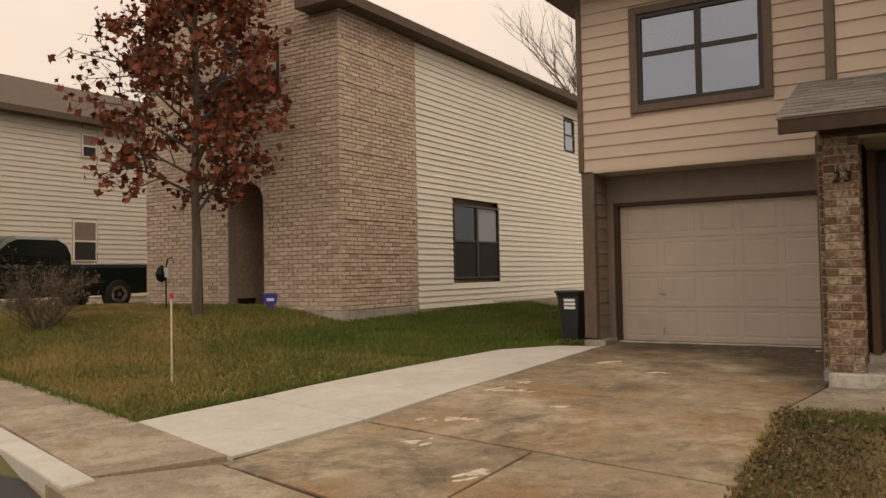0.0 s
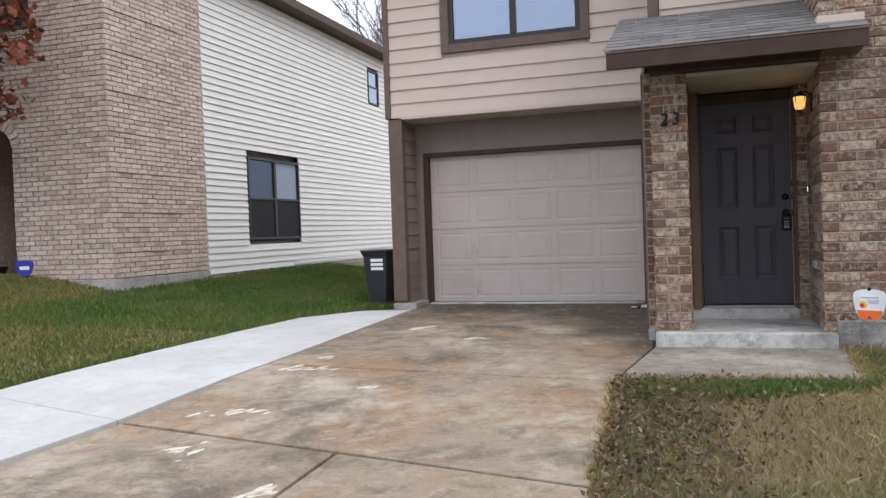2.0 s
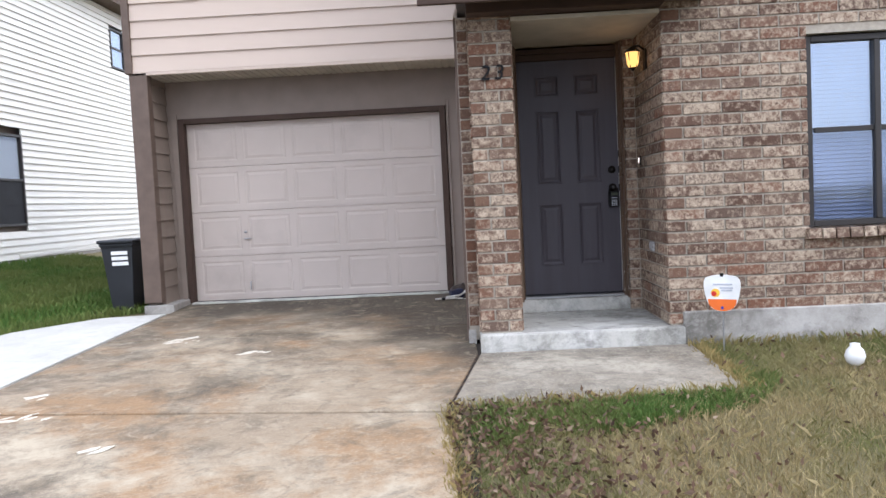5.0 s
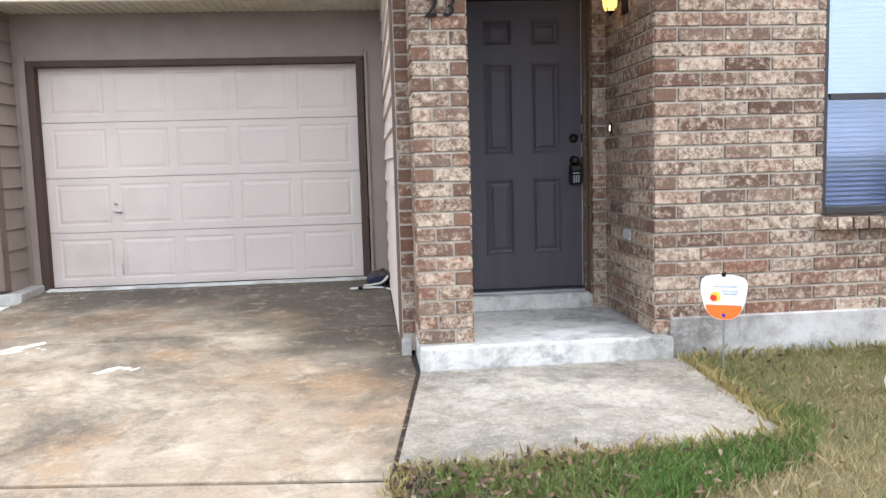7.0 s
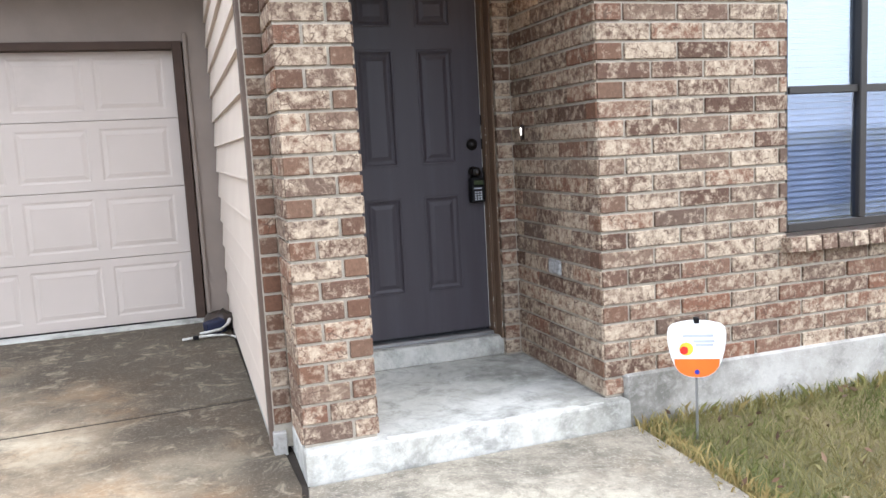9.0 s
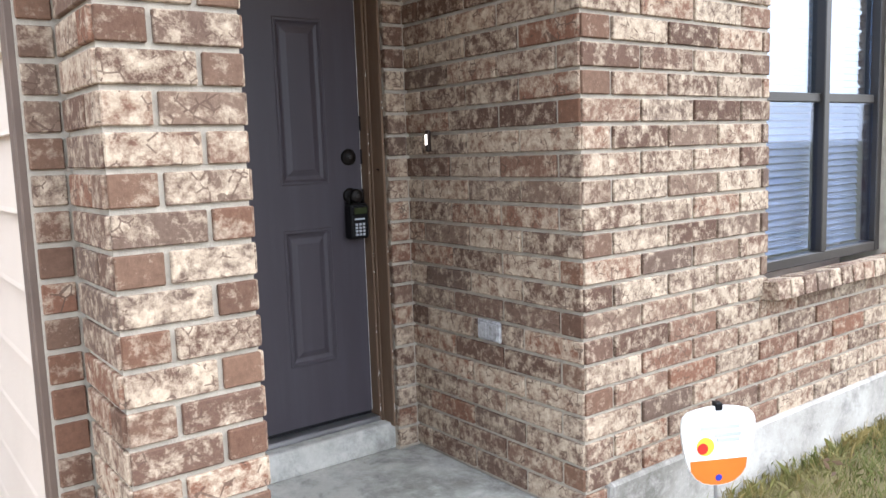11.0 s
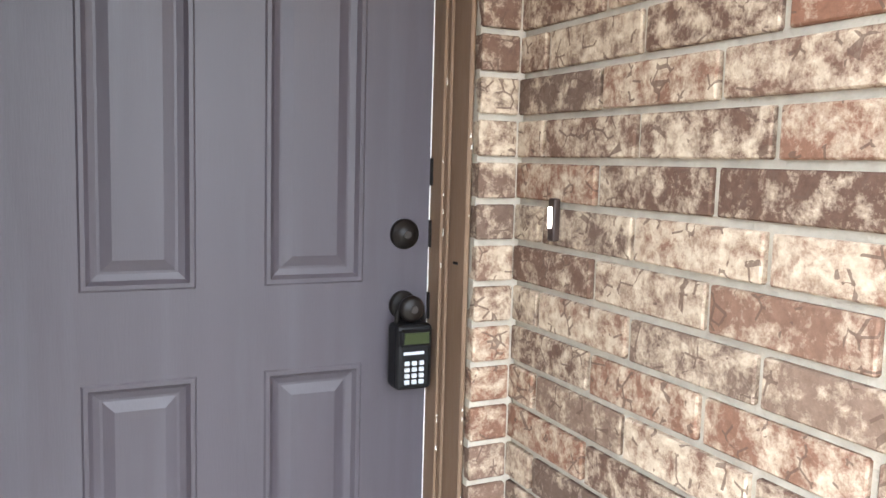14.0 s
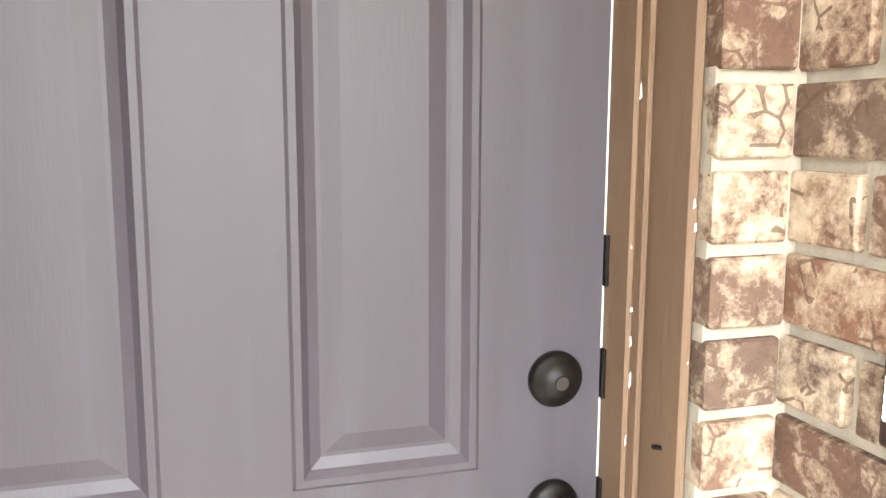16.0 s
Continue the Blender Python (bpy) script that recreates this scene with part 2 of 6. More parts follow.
def glass_mat(name, tint, rough=0.02, mixing=0.12, ior=1.55):
    """Window glass: a clear coat of reflection over a see-through pane."""
    m = bpy.data.materials.new(name)
    m.use_nodes = True
    n, l = m.node_tree.nodes, m.node_tree.links
    n.clear()
    out = n.new("ShaderNodeOutputMaterial")
    tr, gl, mx, fr = n.new("ShaderNodeBsdfTransparent"), n.new("ShaderNodeBsdfGlossy"), n.new("ShaderNodeMixShader"), n.new("ShaderNodeFresnel")
    tr.inputs[0].default_value = (*tint, 1)
    gl.inputs["Roughness"].default_value = rough
    gl.inputs["Color"].default_value = (0.76, 0.85, 1.0, 1)
    fr.inputs["IOR"].default_value = ior
    ad = n.new("ShaderNodeMath")
    ad.inputs[1].default_value = mixing
    l.new(fr.outputs[0], ad.inputs[0])
    l.new(ad.outputs[0], mx.inputs[0])
    l.new(tr.outputs[0], mx.inputs[1])
    l.new(gl.outputs[0], mx.inputs[2])
    l.new(mx.outputs[0], out.inputs[0])
    return m


def glow_mat(name, colour, strength):
    m = bpy.data.materials.new(name)
    m.use_nodes = True
    n, l = m.node_tree.nodes, m.node_tree.links
    n.clear()
    out, em = n.new("ShaderNodeOutputMaterial"), n.new("ShaderNodeEmission")
    em.inputs[0].default_value = (*colour, 1)
    em.inputs[1].default_value = strength
    l.new(em.outputs[0], out.inputs[0])
    return m


BRICK_TONES = [(0.092, 0.053, 0.037), (0.13, 0.077, 0.055), (0.18, 0.086, 0.053), (0.175, 0.107, 0.075), (0.112, 0.075, 0.057), (0.18, 0.122, 0.088)]
M_BRICK = brick_mat("house_brick", BRICK_TONES, (0.455, 0.37, 0.277), 0.515, True, spread=0.14)
M_BRICK_H = brick_mat("plain_brick_end", [(0.105, 0.062, 0.043), (0.155, 0.08, 0.05), (0.135, 0.085, 0.06), (0.165, 0.095, 0.062)], (0.40, 0.32, 0.24), 0.60, False, spread=0.14)
M_BRICK_N = brick_mat("neighbour_brick", [(0.40, 0.31, 0.25), (0.52, 0.41, 0.335), (0.59, 0.48, 0.395), (0.45, 0.355, 0.29)], (0.70, 0.62, 0.53), 0.54, False, 0.6)
M_MORTAR = mat("mortar", (0.41, 0.365, 0.30), 0.95, (0.32, 0.285, 0.235), 30, bump=0.4, bump_scale=120)
M_MORTAR_N = mat("neighbour_mortar", (0.33, 0.285, 0.25), 0.95, (0.25, 0.215, 0.185), 30, bump=0.3)
M_DRIVE = concrete_mat("old_driveway_concrete", (0.285, 0.22, 0.15), (0.44, 0.37, 0.27), (0.085, 0.071, 0.053), (0.28, 0.165, 0.08), 0.485, 0.495, 0.26, washed=1.2)
M_STRIP = concrete_mat("new_concrete", (0.49, 0.478, 0.435), (0.57, 0.555, 0.515), (0.40, 0.385, 0.35), (0.46, 0.43, 0.38), 0.60, 0.58, 0.12)
M_WALK = concrete_mat("walk_concrete", (0.27, 0.235, 0.185), (0.42, 0.375, 0.30), (0.10, 0.088, 0.07), (0.23, 0.185, 0.13), 0.50, 0.53, 0.5)
M_SIDE = concrete_mat("sidewalk_concrete", (0.27, 0.215, 0.16), (0.40, 0.35, 0.27), (0.12, 0.10, 0.078), (0.24, 0.165, 0.10), 0.55, 0.56, 0.5)
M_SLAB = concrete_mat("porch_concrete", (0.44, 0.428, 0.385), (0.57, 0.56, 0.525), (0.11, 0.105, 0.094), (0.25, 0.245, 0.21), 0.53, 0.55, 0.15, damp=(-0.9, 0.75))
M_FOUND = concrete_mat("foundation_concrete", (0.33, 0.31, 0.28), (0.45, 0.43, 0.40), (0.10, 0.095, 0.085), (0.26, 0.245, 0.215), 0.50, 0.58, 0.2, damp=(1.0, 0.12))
M_FOOT = concrete_mat("neighbour_footing_concrete", (0.33, 0.31, 0.28), (0.45, 0.43, 0.40), (0.10, 0.095, 0.085), (0.26, 0.245, 0.215), 0.50, 0.58, 0.2)
M_JOINT = mat("joint_dirt", (0.03, 0.022, 0.016), 0.95, bump=0.3)
M_ROAD = mat("asphalt", (0.055, 0.055, 0.055), 0.9, (0.035, 0.035, 0.036), 40, bump=0.6, bump_scale=200)
M_SIDING = mat("tan_lap_siding", (0.57, 0.465, 0.385), 0.65, (0.52, 0.42, 0.347), 3.0, 5, 0.8, 0.08, 90, stretch=(0.3, 1, 1))
M_SIDING_P = mat("pale_lap_siding", (0.62, 0.53, 0.45), 0.65, (0.55, 0.465, 0.39), 3.0, 5, 0.8, 0.08, 90)
M_SIDING_N = mat("white_lap_siding", (0.735, 0.715, 0.655), 0.55, (0.67, 0.65, 0.59), 2.0, 5, 0.8, 0.05, 90, rand=0.03)
M_SIDING_C = mat("cream_lap_siding", (0.63, 0.595, 0.53), 0.6, (0.57, 0.535, 0.47), 2.0, 5, 0.8, 0.05, 90)
M_TRIM = mat("brown_trim_paint", (0.14, 0.098, 0.075), 0.6, (0.10, 0.07, 0.054), 8, 6, 0.6, 0.12, 70)
M_TRIM_D = mat("dark_brown_frame_paint", (0.068, 0.043, 0.033), 0.7, (0.05, 0.032, 0.024), 8, 6, 0.6, 0.12, 70, spec=0.2)
M_TAUPE = mat("taupe_painted_board", (0.225, 0.18, 0.148), 0.65, (0.19, 0.15, 0.122), 5, 6, 0.6, 0.1, 80)
M_GDOOR = mat("garage_door_paint", (0.49, 0.42, 0.37), 0.5, (0.45, 0.385, 0.335), 2.5, 6, 0.7, 0.04, 200, third=(0.40, 0.34, 0.295), third_scale=1.0, third_at=0.64)
M_DOOR = mat("grey_door_paint", (0.049, 0.0415, 0.0505), 0.5, (0.043, 0.0365, 0.0445), 3.0, 6, 0.7, 0.05, 60, stretch=(6, 6, 0.5), third=(0.056, 0.051, 0.061), third_scale=1.0, third_at=0.6)
M_JAMB = mat("weathered_brown_jamb", (0.165, 0.105, 0.066), 0.6, (0.12, 0.075, 0.048), 10, 8, 0.6, 0.2, 60, third=(0.07, 0.042, 0.028), third_scale=5, third_at=0.66, stretch=(1, 1, 0.25))
M_CAULK = mat("white_caulk", (0.75, 0.74, 0.70), 0.6, bump=0.05)
M_BLACK = mat("black_plastic", (0.005, 0.005, 0.006), 0.5, bump=0.05, spec=0.2)
M_BRONZE = mat("oil_rubbed_bronze", (0.003, 0.003, 0.003), 0.45, (0.009, 0.006, 0.005), 20, 6, 0.5, 0.05, 80, metal=0.1, spec=0.25)
M_BELLCASE = mat("brown_bell_case", (0.03, 0.017, 0.013), 0.5, bump=0.05)
M_WHITE = mat("white_plastic", (0.8, 0.8, 0.78), 0.4, bump=0.02)
M_PEEL = mat("pale_peeling_patch", (0.70, 0.65, 0.55), 0.8, (0.50, 0.44, 0.35), 25, bump=0.2)
M_ORANGE = mat("orange_print", (0.80, 0.16, 0.02), 0.45, bump=0.0)
M_YELLOW = mat("yellow_print", (0.85, 0.50, 0.05), 0.45, bump=0.0)
M_RED = mat("red_print", (0.6, 0.03, 0.02), 0.45, bump=0.0)
M_OUTLET = mat("chalky_grey_outlet_paint", (0.42, 0.42, 0.42), 0.7, (0.20, 0.19, 0.19), 45, 6, 0.4, 0.1)
M_SCREEN = mat("dark_insect_screen", (0.022, 0.023, 0.026), 0.75, (0.016, 0.016, 0.018), 3, bump=0.0, spec=0.3)
M_KEY = mat("pale_keypad_rubber", (0.42, 0.44, 0.47), 0.5, bump=0.0)
M_GREY_TXT = mat("grey_print", (0.45, 0.47, 0.52), 0.5, bump=0.0)
M_BLUE = mat("blue_print", (0.03, 0.04, 0.35), 0.4, bump=0.0)
M_NAVY = mat("navy_plastic", (0.012, 0.016, 0.045), 0.5, bump=0.03)
M_STEEL = mat("galvanised_steel", (0.42, 0.42, 0.43), 0.4, metal=0.9, bump=0.05)
M_FRAME = mat("dark_window_frame", (0.03, 0.026, 0.024), 0.4, bump=0.04)
M_GLASS = glass_mat("window_glass", (0.75, 0.80, 0.85), 0.01, 0.26, 1.05)
M_GLASS_U = glass_mat("upper_window_glass", (0.6, 0.65, 0.7), 0.02, 0.30, 1.1)
M_GLASS_N = glass_mat("dark_window_glass", (0.85, 0.87, 0.9), 0.03, 0.06, 1.03)
M_GLASS_S = glass_mat("screened_glass", (0.80, 0.85, 0.95), 0.05, 0.12, 1.03)
M_BLIND = mat("white_blind", (0.26, 0.27, 0.30), 0.6, bump=0.0)
# near-black colour that stands in for the shade of unlit rooms
M_DARK = mat("painted_room_shade", (0.03, 0.03, 0.032), 0.9, bump=0.0)
M_CURTAIN = mat("pale_curtain", (0.55, 0.55, 0.52), 0.9, (0.4, 0.4, 0.38), 8, stretch=(6, 6, 0.3), bump=0.1)
M_SHINGLE = mat("grey_shingle", (0.19, 0.18, 0.165), 0.95, (0.13, 0.12, 0.11), 60, 5, 0.7, 0.6, 250, rand=0.22)
M_ROOF_N = mat("brown_shingle_roof", (0.13, 0.095, 0.075), 0.95, (0.09, 0.066, 0.052), 8, 6, 0.7, 0.5, 60)
M_SOFFIT = mat("cream_soffit", (0.50, 0.45, 0.36), 0.7, bump=0.05)
M_LAWN = mat("lawn_soil", (0.20, 0.155, 0.08), 0.95, (0.12, 0.105, 0.05), 1.2, 9, 0.7, 0.8, 60, third=(0.09, 0.10, 0.035), third_scale=0.45, third_at=0.58)
M_BARK = mat("grey_bark", (0.13, 0.105, 0.085), 0.95, (0.07, 0.056, 0.046), 12, 7, 0.6, 0.7, 40, stretch=(1, 1, 0.25))
M_BIN = mat("black_bin_plastic", (0.02, 0.022, 0.026), 0.5, bump=0.06)
M_TRUCK = mat("dark_green_car_paint", (0.004, 0.012, 0.011), 0.2, (0.003, 0.01, 0.009), 3, bump=0.0, spec=0.5)
M_TYRE = mat("tyre_rubber", (0.02, 0.02, 0.02), 0.85, bump=0.1)
M_CHROME = mat("wheel_alloy", (0.55, 0.55, 0.56), 0.25, metal=1.0, bump=0.0)
M_CABLE = mat("dark_cable", (0.03, 0.03, 0.035), 0.5, bump=0.0)
M_BULB = glow_mat("warm_bulb", (1.0, 0.52, 0.14), 1.3)
M_LCD = mat("green_lcd", (0.025, 0.034, 0.012), 0.3, bump=0.0)
M_BELL = glow_mat("lit_bell_button", (1.0, 0.9, 0.8), 2.0)


def leaf_mat(name, a, b, rough=0.7):
    m = bpy.data.materials.new(name)
    m.use_nodes = True
    n, l = m.node_tree.nodes, m.node_tree.links
    p = n["Principled BSDF"]
    p.inputs["Roughness"].default_value = rough
    p.inputs["Specular IOR Level"].default_value = 0.2
    geo = n.new("ShaderNodeNewGeometry")
    r = n.new("ShaderNodeValToRGB")
    for i in range(2, len(a)):
        r.color_ramp.elements.new(0.5)
    for i, c in enumerate(a):
        r.color_ramp.elements[i].position = i / (len(a) - 1)
        r.color_ramp.elements[i].color = (*c, 1)
    l.new(geo.outputs["Random Per Island"], r.inputs["Fac"])
    no = n.new("ShaderNodeTexNoise")
    no.inputs["Scale"].default_value = b[1]
    no.inputs["Detail"].default_value = 4
    l.new(geo.outputs["Position"], no.inputs["Vector"])
    rr = n.new("ShaderNodeValToRGB")
    rr.color_ramp.elements[0].position, rr.color_ramp.elements[1].position = 0.42, 0.58
    l.new(no.outputs["Fac"], rr.inputs["Fac"])
    mx = n.new("ShaderNodeMixRGB")
    mx.inputs[2].default_value = (*b[0], 1)
    ml = n.new("ShaderNodeMath")
    ml.operation = "MULTIPLY"
    ml.inputs[1].default_value = b[2]
    l.new(rr.outputs[0], ml.inputs[0])
    l.new(ml.outputs[0], mx.inputs[0])
    l.new(r.outputs[0], mx.inputs[1])
    l.new(mx.outputs[0], p.inputs["Base Color"])
    return m


M_LEAF = leaf_mat("russet_leaf", [(0.095, 0.025, 0.016), (0.16, 0.042, 0.023), (0.23, 0.072, 0.038), (0.12, 0.032, 0.019)], ((0.20, 0.065, 0.034), 2.0, 0.4))
M_GRASS = leaf_mat("mixed_grass", [(0.17, 0.145, 0.058), (0.27, 0.215, 0.098), (0.36, 0.285, 0.145), (0.21, 0.16, 0.078)], ((0.095, 0.12, 0.03), 0.9, 0.8))
M_GRASS_G = leaf_mat("green_grass", [(0.045, 0.10, 0.016), (0.07, 0.13, 0.024), (0.12, 0.16, 0.04)], ((0.15, 0.16, 0.05), 0.6, 0.6))
M_GRASS_F = leaf_mat("patchy_front_grass", [(0.09, 0.125, 0.03), (0.15, 0.155, 0.05), (0.26, 0.20, 0.08)], ((0.32, 0.235, 0.095), 0.42, 0.8))
M_DEAD = leaf_mat("dead_leaf", [(0.06, 0.034, 0.024), (0.10, 0.056, 0.036), (0.17, 0.105, 0.068), (0.045, 0.028, 0.02), (0.09, 0.055, 0.03), (0.30, 0.23, 0.16)], ((0.2, 0.12, 0.07), 3.0, 0.3))
M_SHRUB = leaf_mat("dry_shrub_twig", [(0.10, 0.065, 0.045), (0.15, 0.10, 0.06)], ((0.12, 0.10, 0.05), 2.0, 0.5))


# ---------- builders ----------
def link(name, bm, material, parent=None, label="", smooth=False):
    me = bpy.data.meshes.new(name)
    bm.to_mesh(me)
    bm.free()
    if material:
        me.materials.append(material)
    if smooth:
        for poly in me.polygons:
            poly.use_smooth = True
    ob = new(name, me)
    if parent:
        ob.parent = parent
    if label:
        tagged(ob, label)
    return ob


def part(name, bm, material, parent, label="", smooth=False):
    return link(name, bm, material, parent, label, smooth)


def thing(name, label, category, x=0, y=0, z=0, group="", kind="", rz=0):
    ob = new(name)
    ob.empty_display_size = 0.1
    ob.matrix_basis = pose(x, y, z, 0, 0, rz)
    return tagged(ob, label, category, group, kind)


def box(x0, x1, y0, y1, z0, z1, bevel=0.0, bm=None, seg=1):
    bm = bm or bmesh.new()
    vs = [bm.verts.new((x, y, z)) for x in (x0, x1) for y in (y0, y1) for z in (z0, z1)]
    fs = [bm.faces.new([vs[i] for i in f]) for f in ((0, 1, 3, 2), (4, 6, 7, 5), (0, 4, 5, 1), (2, 3, 7, 6), (0, 2, 6, 4), (1, 5, 7, 3))]
    bmesh.ops.recalc_face_normals(bm, faces=fs)
    if bevel:
        es = {e for f in fs for e in f.edges}
        bmesh.ops.bevel(bm, geom=list(es), offset=bevel, segments=seg, affect="EDGES", profile=0.5)
    return bm


def tube(points, radius, sides=8, bm=None, taper=None):
    """A round bar along points; taper gives the radius at its end."""
    bm = bm or bmesh.new()
    pts = [Vector(p) for p in points]
    rings = []
    for i, p in enumerate(pts):
        d = (pts[min(i + 1, len(pts) - 1)] - pts[max(i - 1, 0)]).normalized()
        a = d.orthogonal().normalized() if abs(d.z) < 0.9 else Vector((1, 0, 0))
        a = (a - d * a.dot(d)).normalized()
        b = d.cross(a)
        r = radius if taper is None else radius + (taper - radius) * i / (len(pts) - 1)
        rings.append([bm.verts.new(p + (a * math.cos(t) + b * math.sin(t)) * r) for t in (2 * math.pi * k / sides for k in range(sides))])
    for r0, r1 in zip(rings, rings[1:]):
        for k in range(sides):
            bm.faces.new((r0[k], r0[(k + 1) % sides], r1[(k + 1) % sides], r1[k]))
    bm.faces.new(rings[0][::-1])
    bm.faces.new(rings[-1])
    return bm


def lathe(profile, sides=20, bm=None, at=(0, 0, 0), axis="z"):
    """Turned shape from (radius, height) pairs round an axis."""
    bm = bm or bmesh.new()
    rings = []
    for r, h in profile:
        ring = []
        for k in range(sides):
            t = 2 * math.pi * k / sides
            a, b = r * math.cos(t), r * math.sin(t)
            v = {"z": (a, b, h), "y": (a, -h, b), "x": (h, a, b)}[axis]
            ring.append(bm.verts.new(Vector(v) + Vector(at)))
        rings.append(ring)
    for r0, r1 in zip(rings, rings[1:]):
        for k in range(sides):
            bm.faces.new((r0[k], r0[(k + 1) % sides], r1[(k + 1) % sides], r1[k]))
    bm.faces.new(rings[0][::-1])
    bm.faces.new(rings[-1])
    bmesh.ops.recalc_face_normals(bm, faces=bm.faces[:])
    return bm


def slab(poly, z_top, depth, bm=None, bevel=0.0):
    """A flat piece of any outline; z_top may be a function of x, y."""
    bm = bm or bmesh.new()
    f = z_top if callable(z_top) else (lambda x, y: z_top)
    top = [bm.verts.new((x, y, f(x, y))) for x, y in poly]
    low = [bm.verts.new((x, y, f(x, y) - depth)) for x, y in poly]
    faces = [bm.faces.new(top), bm.faces.new(low[::-1])]
    n = len(poly)
    for i in range(n):
        faces.append(bm.faces.new((top[i], low[i], low[(i + 1) % n], top[(i + 1) % n])))
    bmesh.ops.recalc_face_normals(bm, faces=faces)
    if bevel:
        bmesh.ops.bevel(bm, geom=[e for e in bm.edges if all(v in top for v in e.verts)], offset=bevel, segments=2, affect="EDGES", profile=0.5)
    return bm


def ground_z(y):
    if y > 3.36:
        return -0.045 + 0.02 * (min(y, 7.84) - 3.36)
    if y > -1.68:
        return -0.129 + 0.025 * y
    if y > -7.28:
        return -0.171 + 0.05 * (y + 1.68)
    return -0.451


def smooth_step(a, b, v):
    t = min(1.0, max(0.0, (v - a) / (b - a)))
    return t * t * (3 - 2 * t)


def lawn_z(x, y):
    return ground_z(y) + 0.5 * smooth_step(-9.0, -13.0, x) * smooth_step(-4.2, 1.0, y)


def panelled(xs, zs, cells, y, thick, profile, bm=None):
    """A panelled door leaf whose face looks to -y. cells: (column, row) with a panel; profile: (inset, depth) steps."""
    bm = bm or bmesh.new()

    def q(a, b, c, d):
        bm.faces.new([bm.verts.new(p) for p in (a, b, c, d)])

    for i in range(len(xs) - 1):
        for j in range(len(zs) - 1):
            x0, x1, z0, z1 = xs[i], xs[i + 1], zs[j], zs[j + 1]
            if (i, j) in cells:
                last = (0.0, 0.0)
                for ins, dep in profile:
                    a = (x0 + last[0], x1 - last[0], z0 + last[0], z1 - last[0], y + last[1])
                    b = (x0 + ins, x1 - ins, z0 + ins, z1 - ins, y + dep)
                    pa = [(a[0], a[4], a[2]), (a[1], a[4], a[2]), (a[1], a[4], a[3]), (a[0], a[4], a[3])]
                    pb = [(b[0], b[4], b[2]), (b[1], b[4], b[2]), (b[1], b[4], b[3]), (b[0], b[4], b[3])]
                    for k in range(4):
                        q(pa[k], pa[(k + 1) % 4], pb[(k + 1) % 4], pb[k])
                    last = (ins, dep)
                q(*pb)
            else:
                q((x0, y, z0), (x1, y, z0), (x1, y, z1), (x0, y, z1))
    x0, x1, z0, z1 = xs[0], xs[-1], zs[0], zs[-1]
    yb = y + thick
    for a, b in (((x0, z0), (x1, z0)), ((x1, z0), (x1, z1)), ((x1, z1), (x0, z1)), ((x0, z1), (x0, z0))):
        q((b[0], y, b[1]), (a[0], y, a[1]), (a[0], yb, a[1]), (b[0], yb, b[1]))
    q((x0, yb, z0), (x0, yb, z1), (x1, yb, z1), (x1, yb, z0))
    return bm


def spans(a, b, holes):
    """The stretches of a..b that lie outside the holes."""
    out, p = [], a
    for h0, h1 in sorted(holes):
        if h0 > p:
            out.append((p, min(h0, b)))
        p = max(p, h1)
    if p < b:
        out.append((p, b))
    return [s for s in out if s[1] - s[0] > 0.02]


BRICK_MESHES = {}
COURSE, PITCH, JOINT = 0.0857, 0.2845, 0.0135


def brick_mesh(key, length, height, depth, material, rng):
    k = (key, round(length, 3), rng.randrange(3))
    if k not in BRICK_MESHES:
        bm = box(-length / 2, length / 2, -depth, 0, -height / 2, height / 2, 0.003)
        for v in bm.verts:
            if v.co.y > -depth * 0.5:
                v.co += Vector((rng.uniform(-1, 1) * 0.0016, rng.uniform(-1, 1) * 0.0016, rng.uniform(-1, 1) * 0.0016))
        me = bpy.data.meshes.new("brick")
        bm.to_mesh(me)
        bm.free()
        me.materials.append(material)
        BRICK_MESHES[k] = me
    return BRICK_MESHES[k]


def courses_of(length, z0, rows, course, pitch, joint, start, holes=()):
    """(centre along the wall, centre height, length) of every brick. start(row): length of the first brick."""
    for r in range(rows):
        za, zb = z0 + r * course, z0 + (r + 1) * course
        cuts = [(h[0], h[1]) for h in holes if h[2] < zb - 0.01 and h[3] > za + 0.01]
        u, first = 0.0, start(r)
        while u < length - 0.02:
            w = first if u == 0.0 else pitch
            e = min(u + w, length)
            for a, b in spans(u, e, cuts):
                if b - a > 0.03:
                    yield (a + b) / 2, (za + zb) / 2 + joint / 2, b - a - joint
            u = e


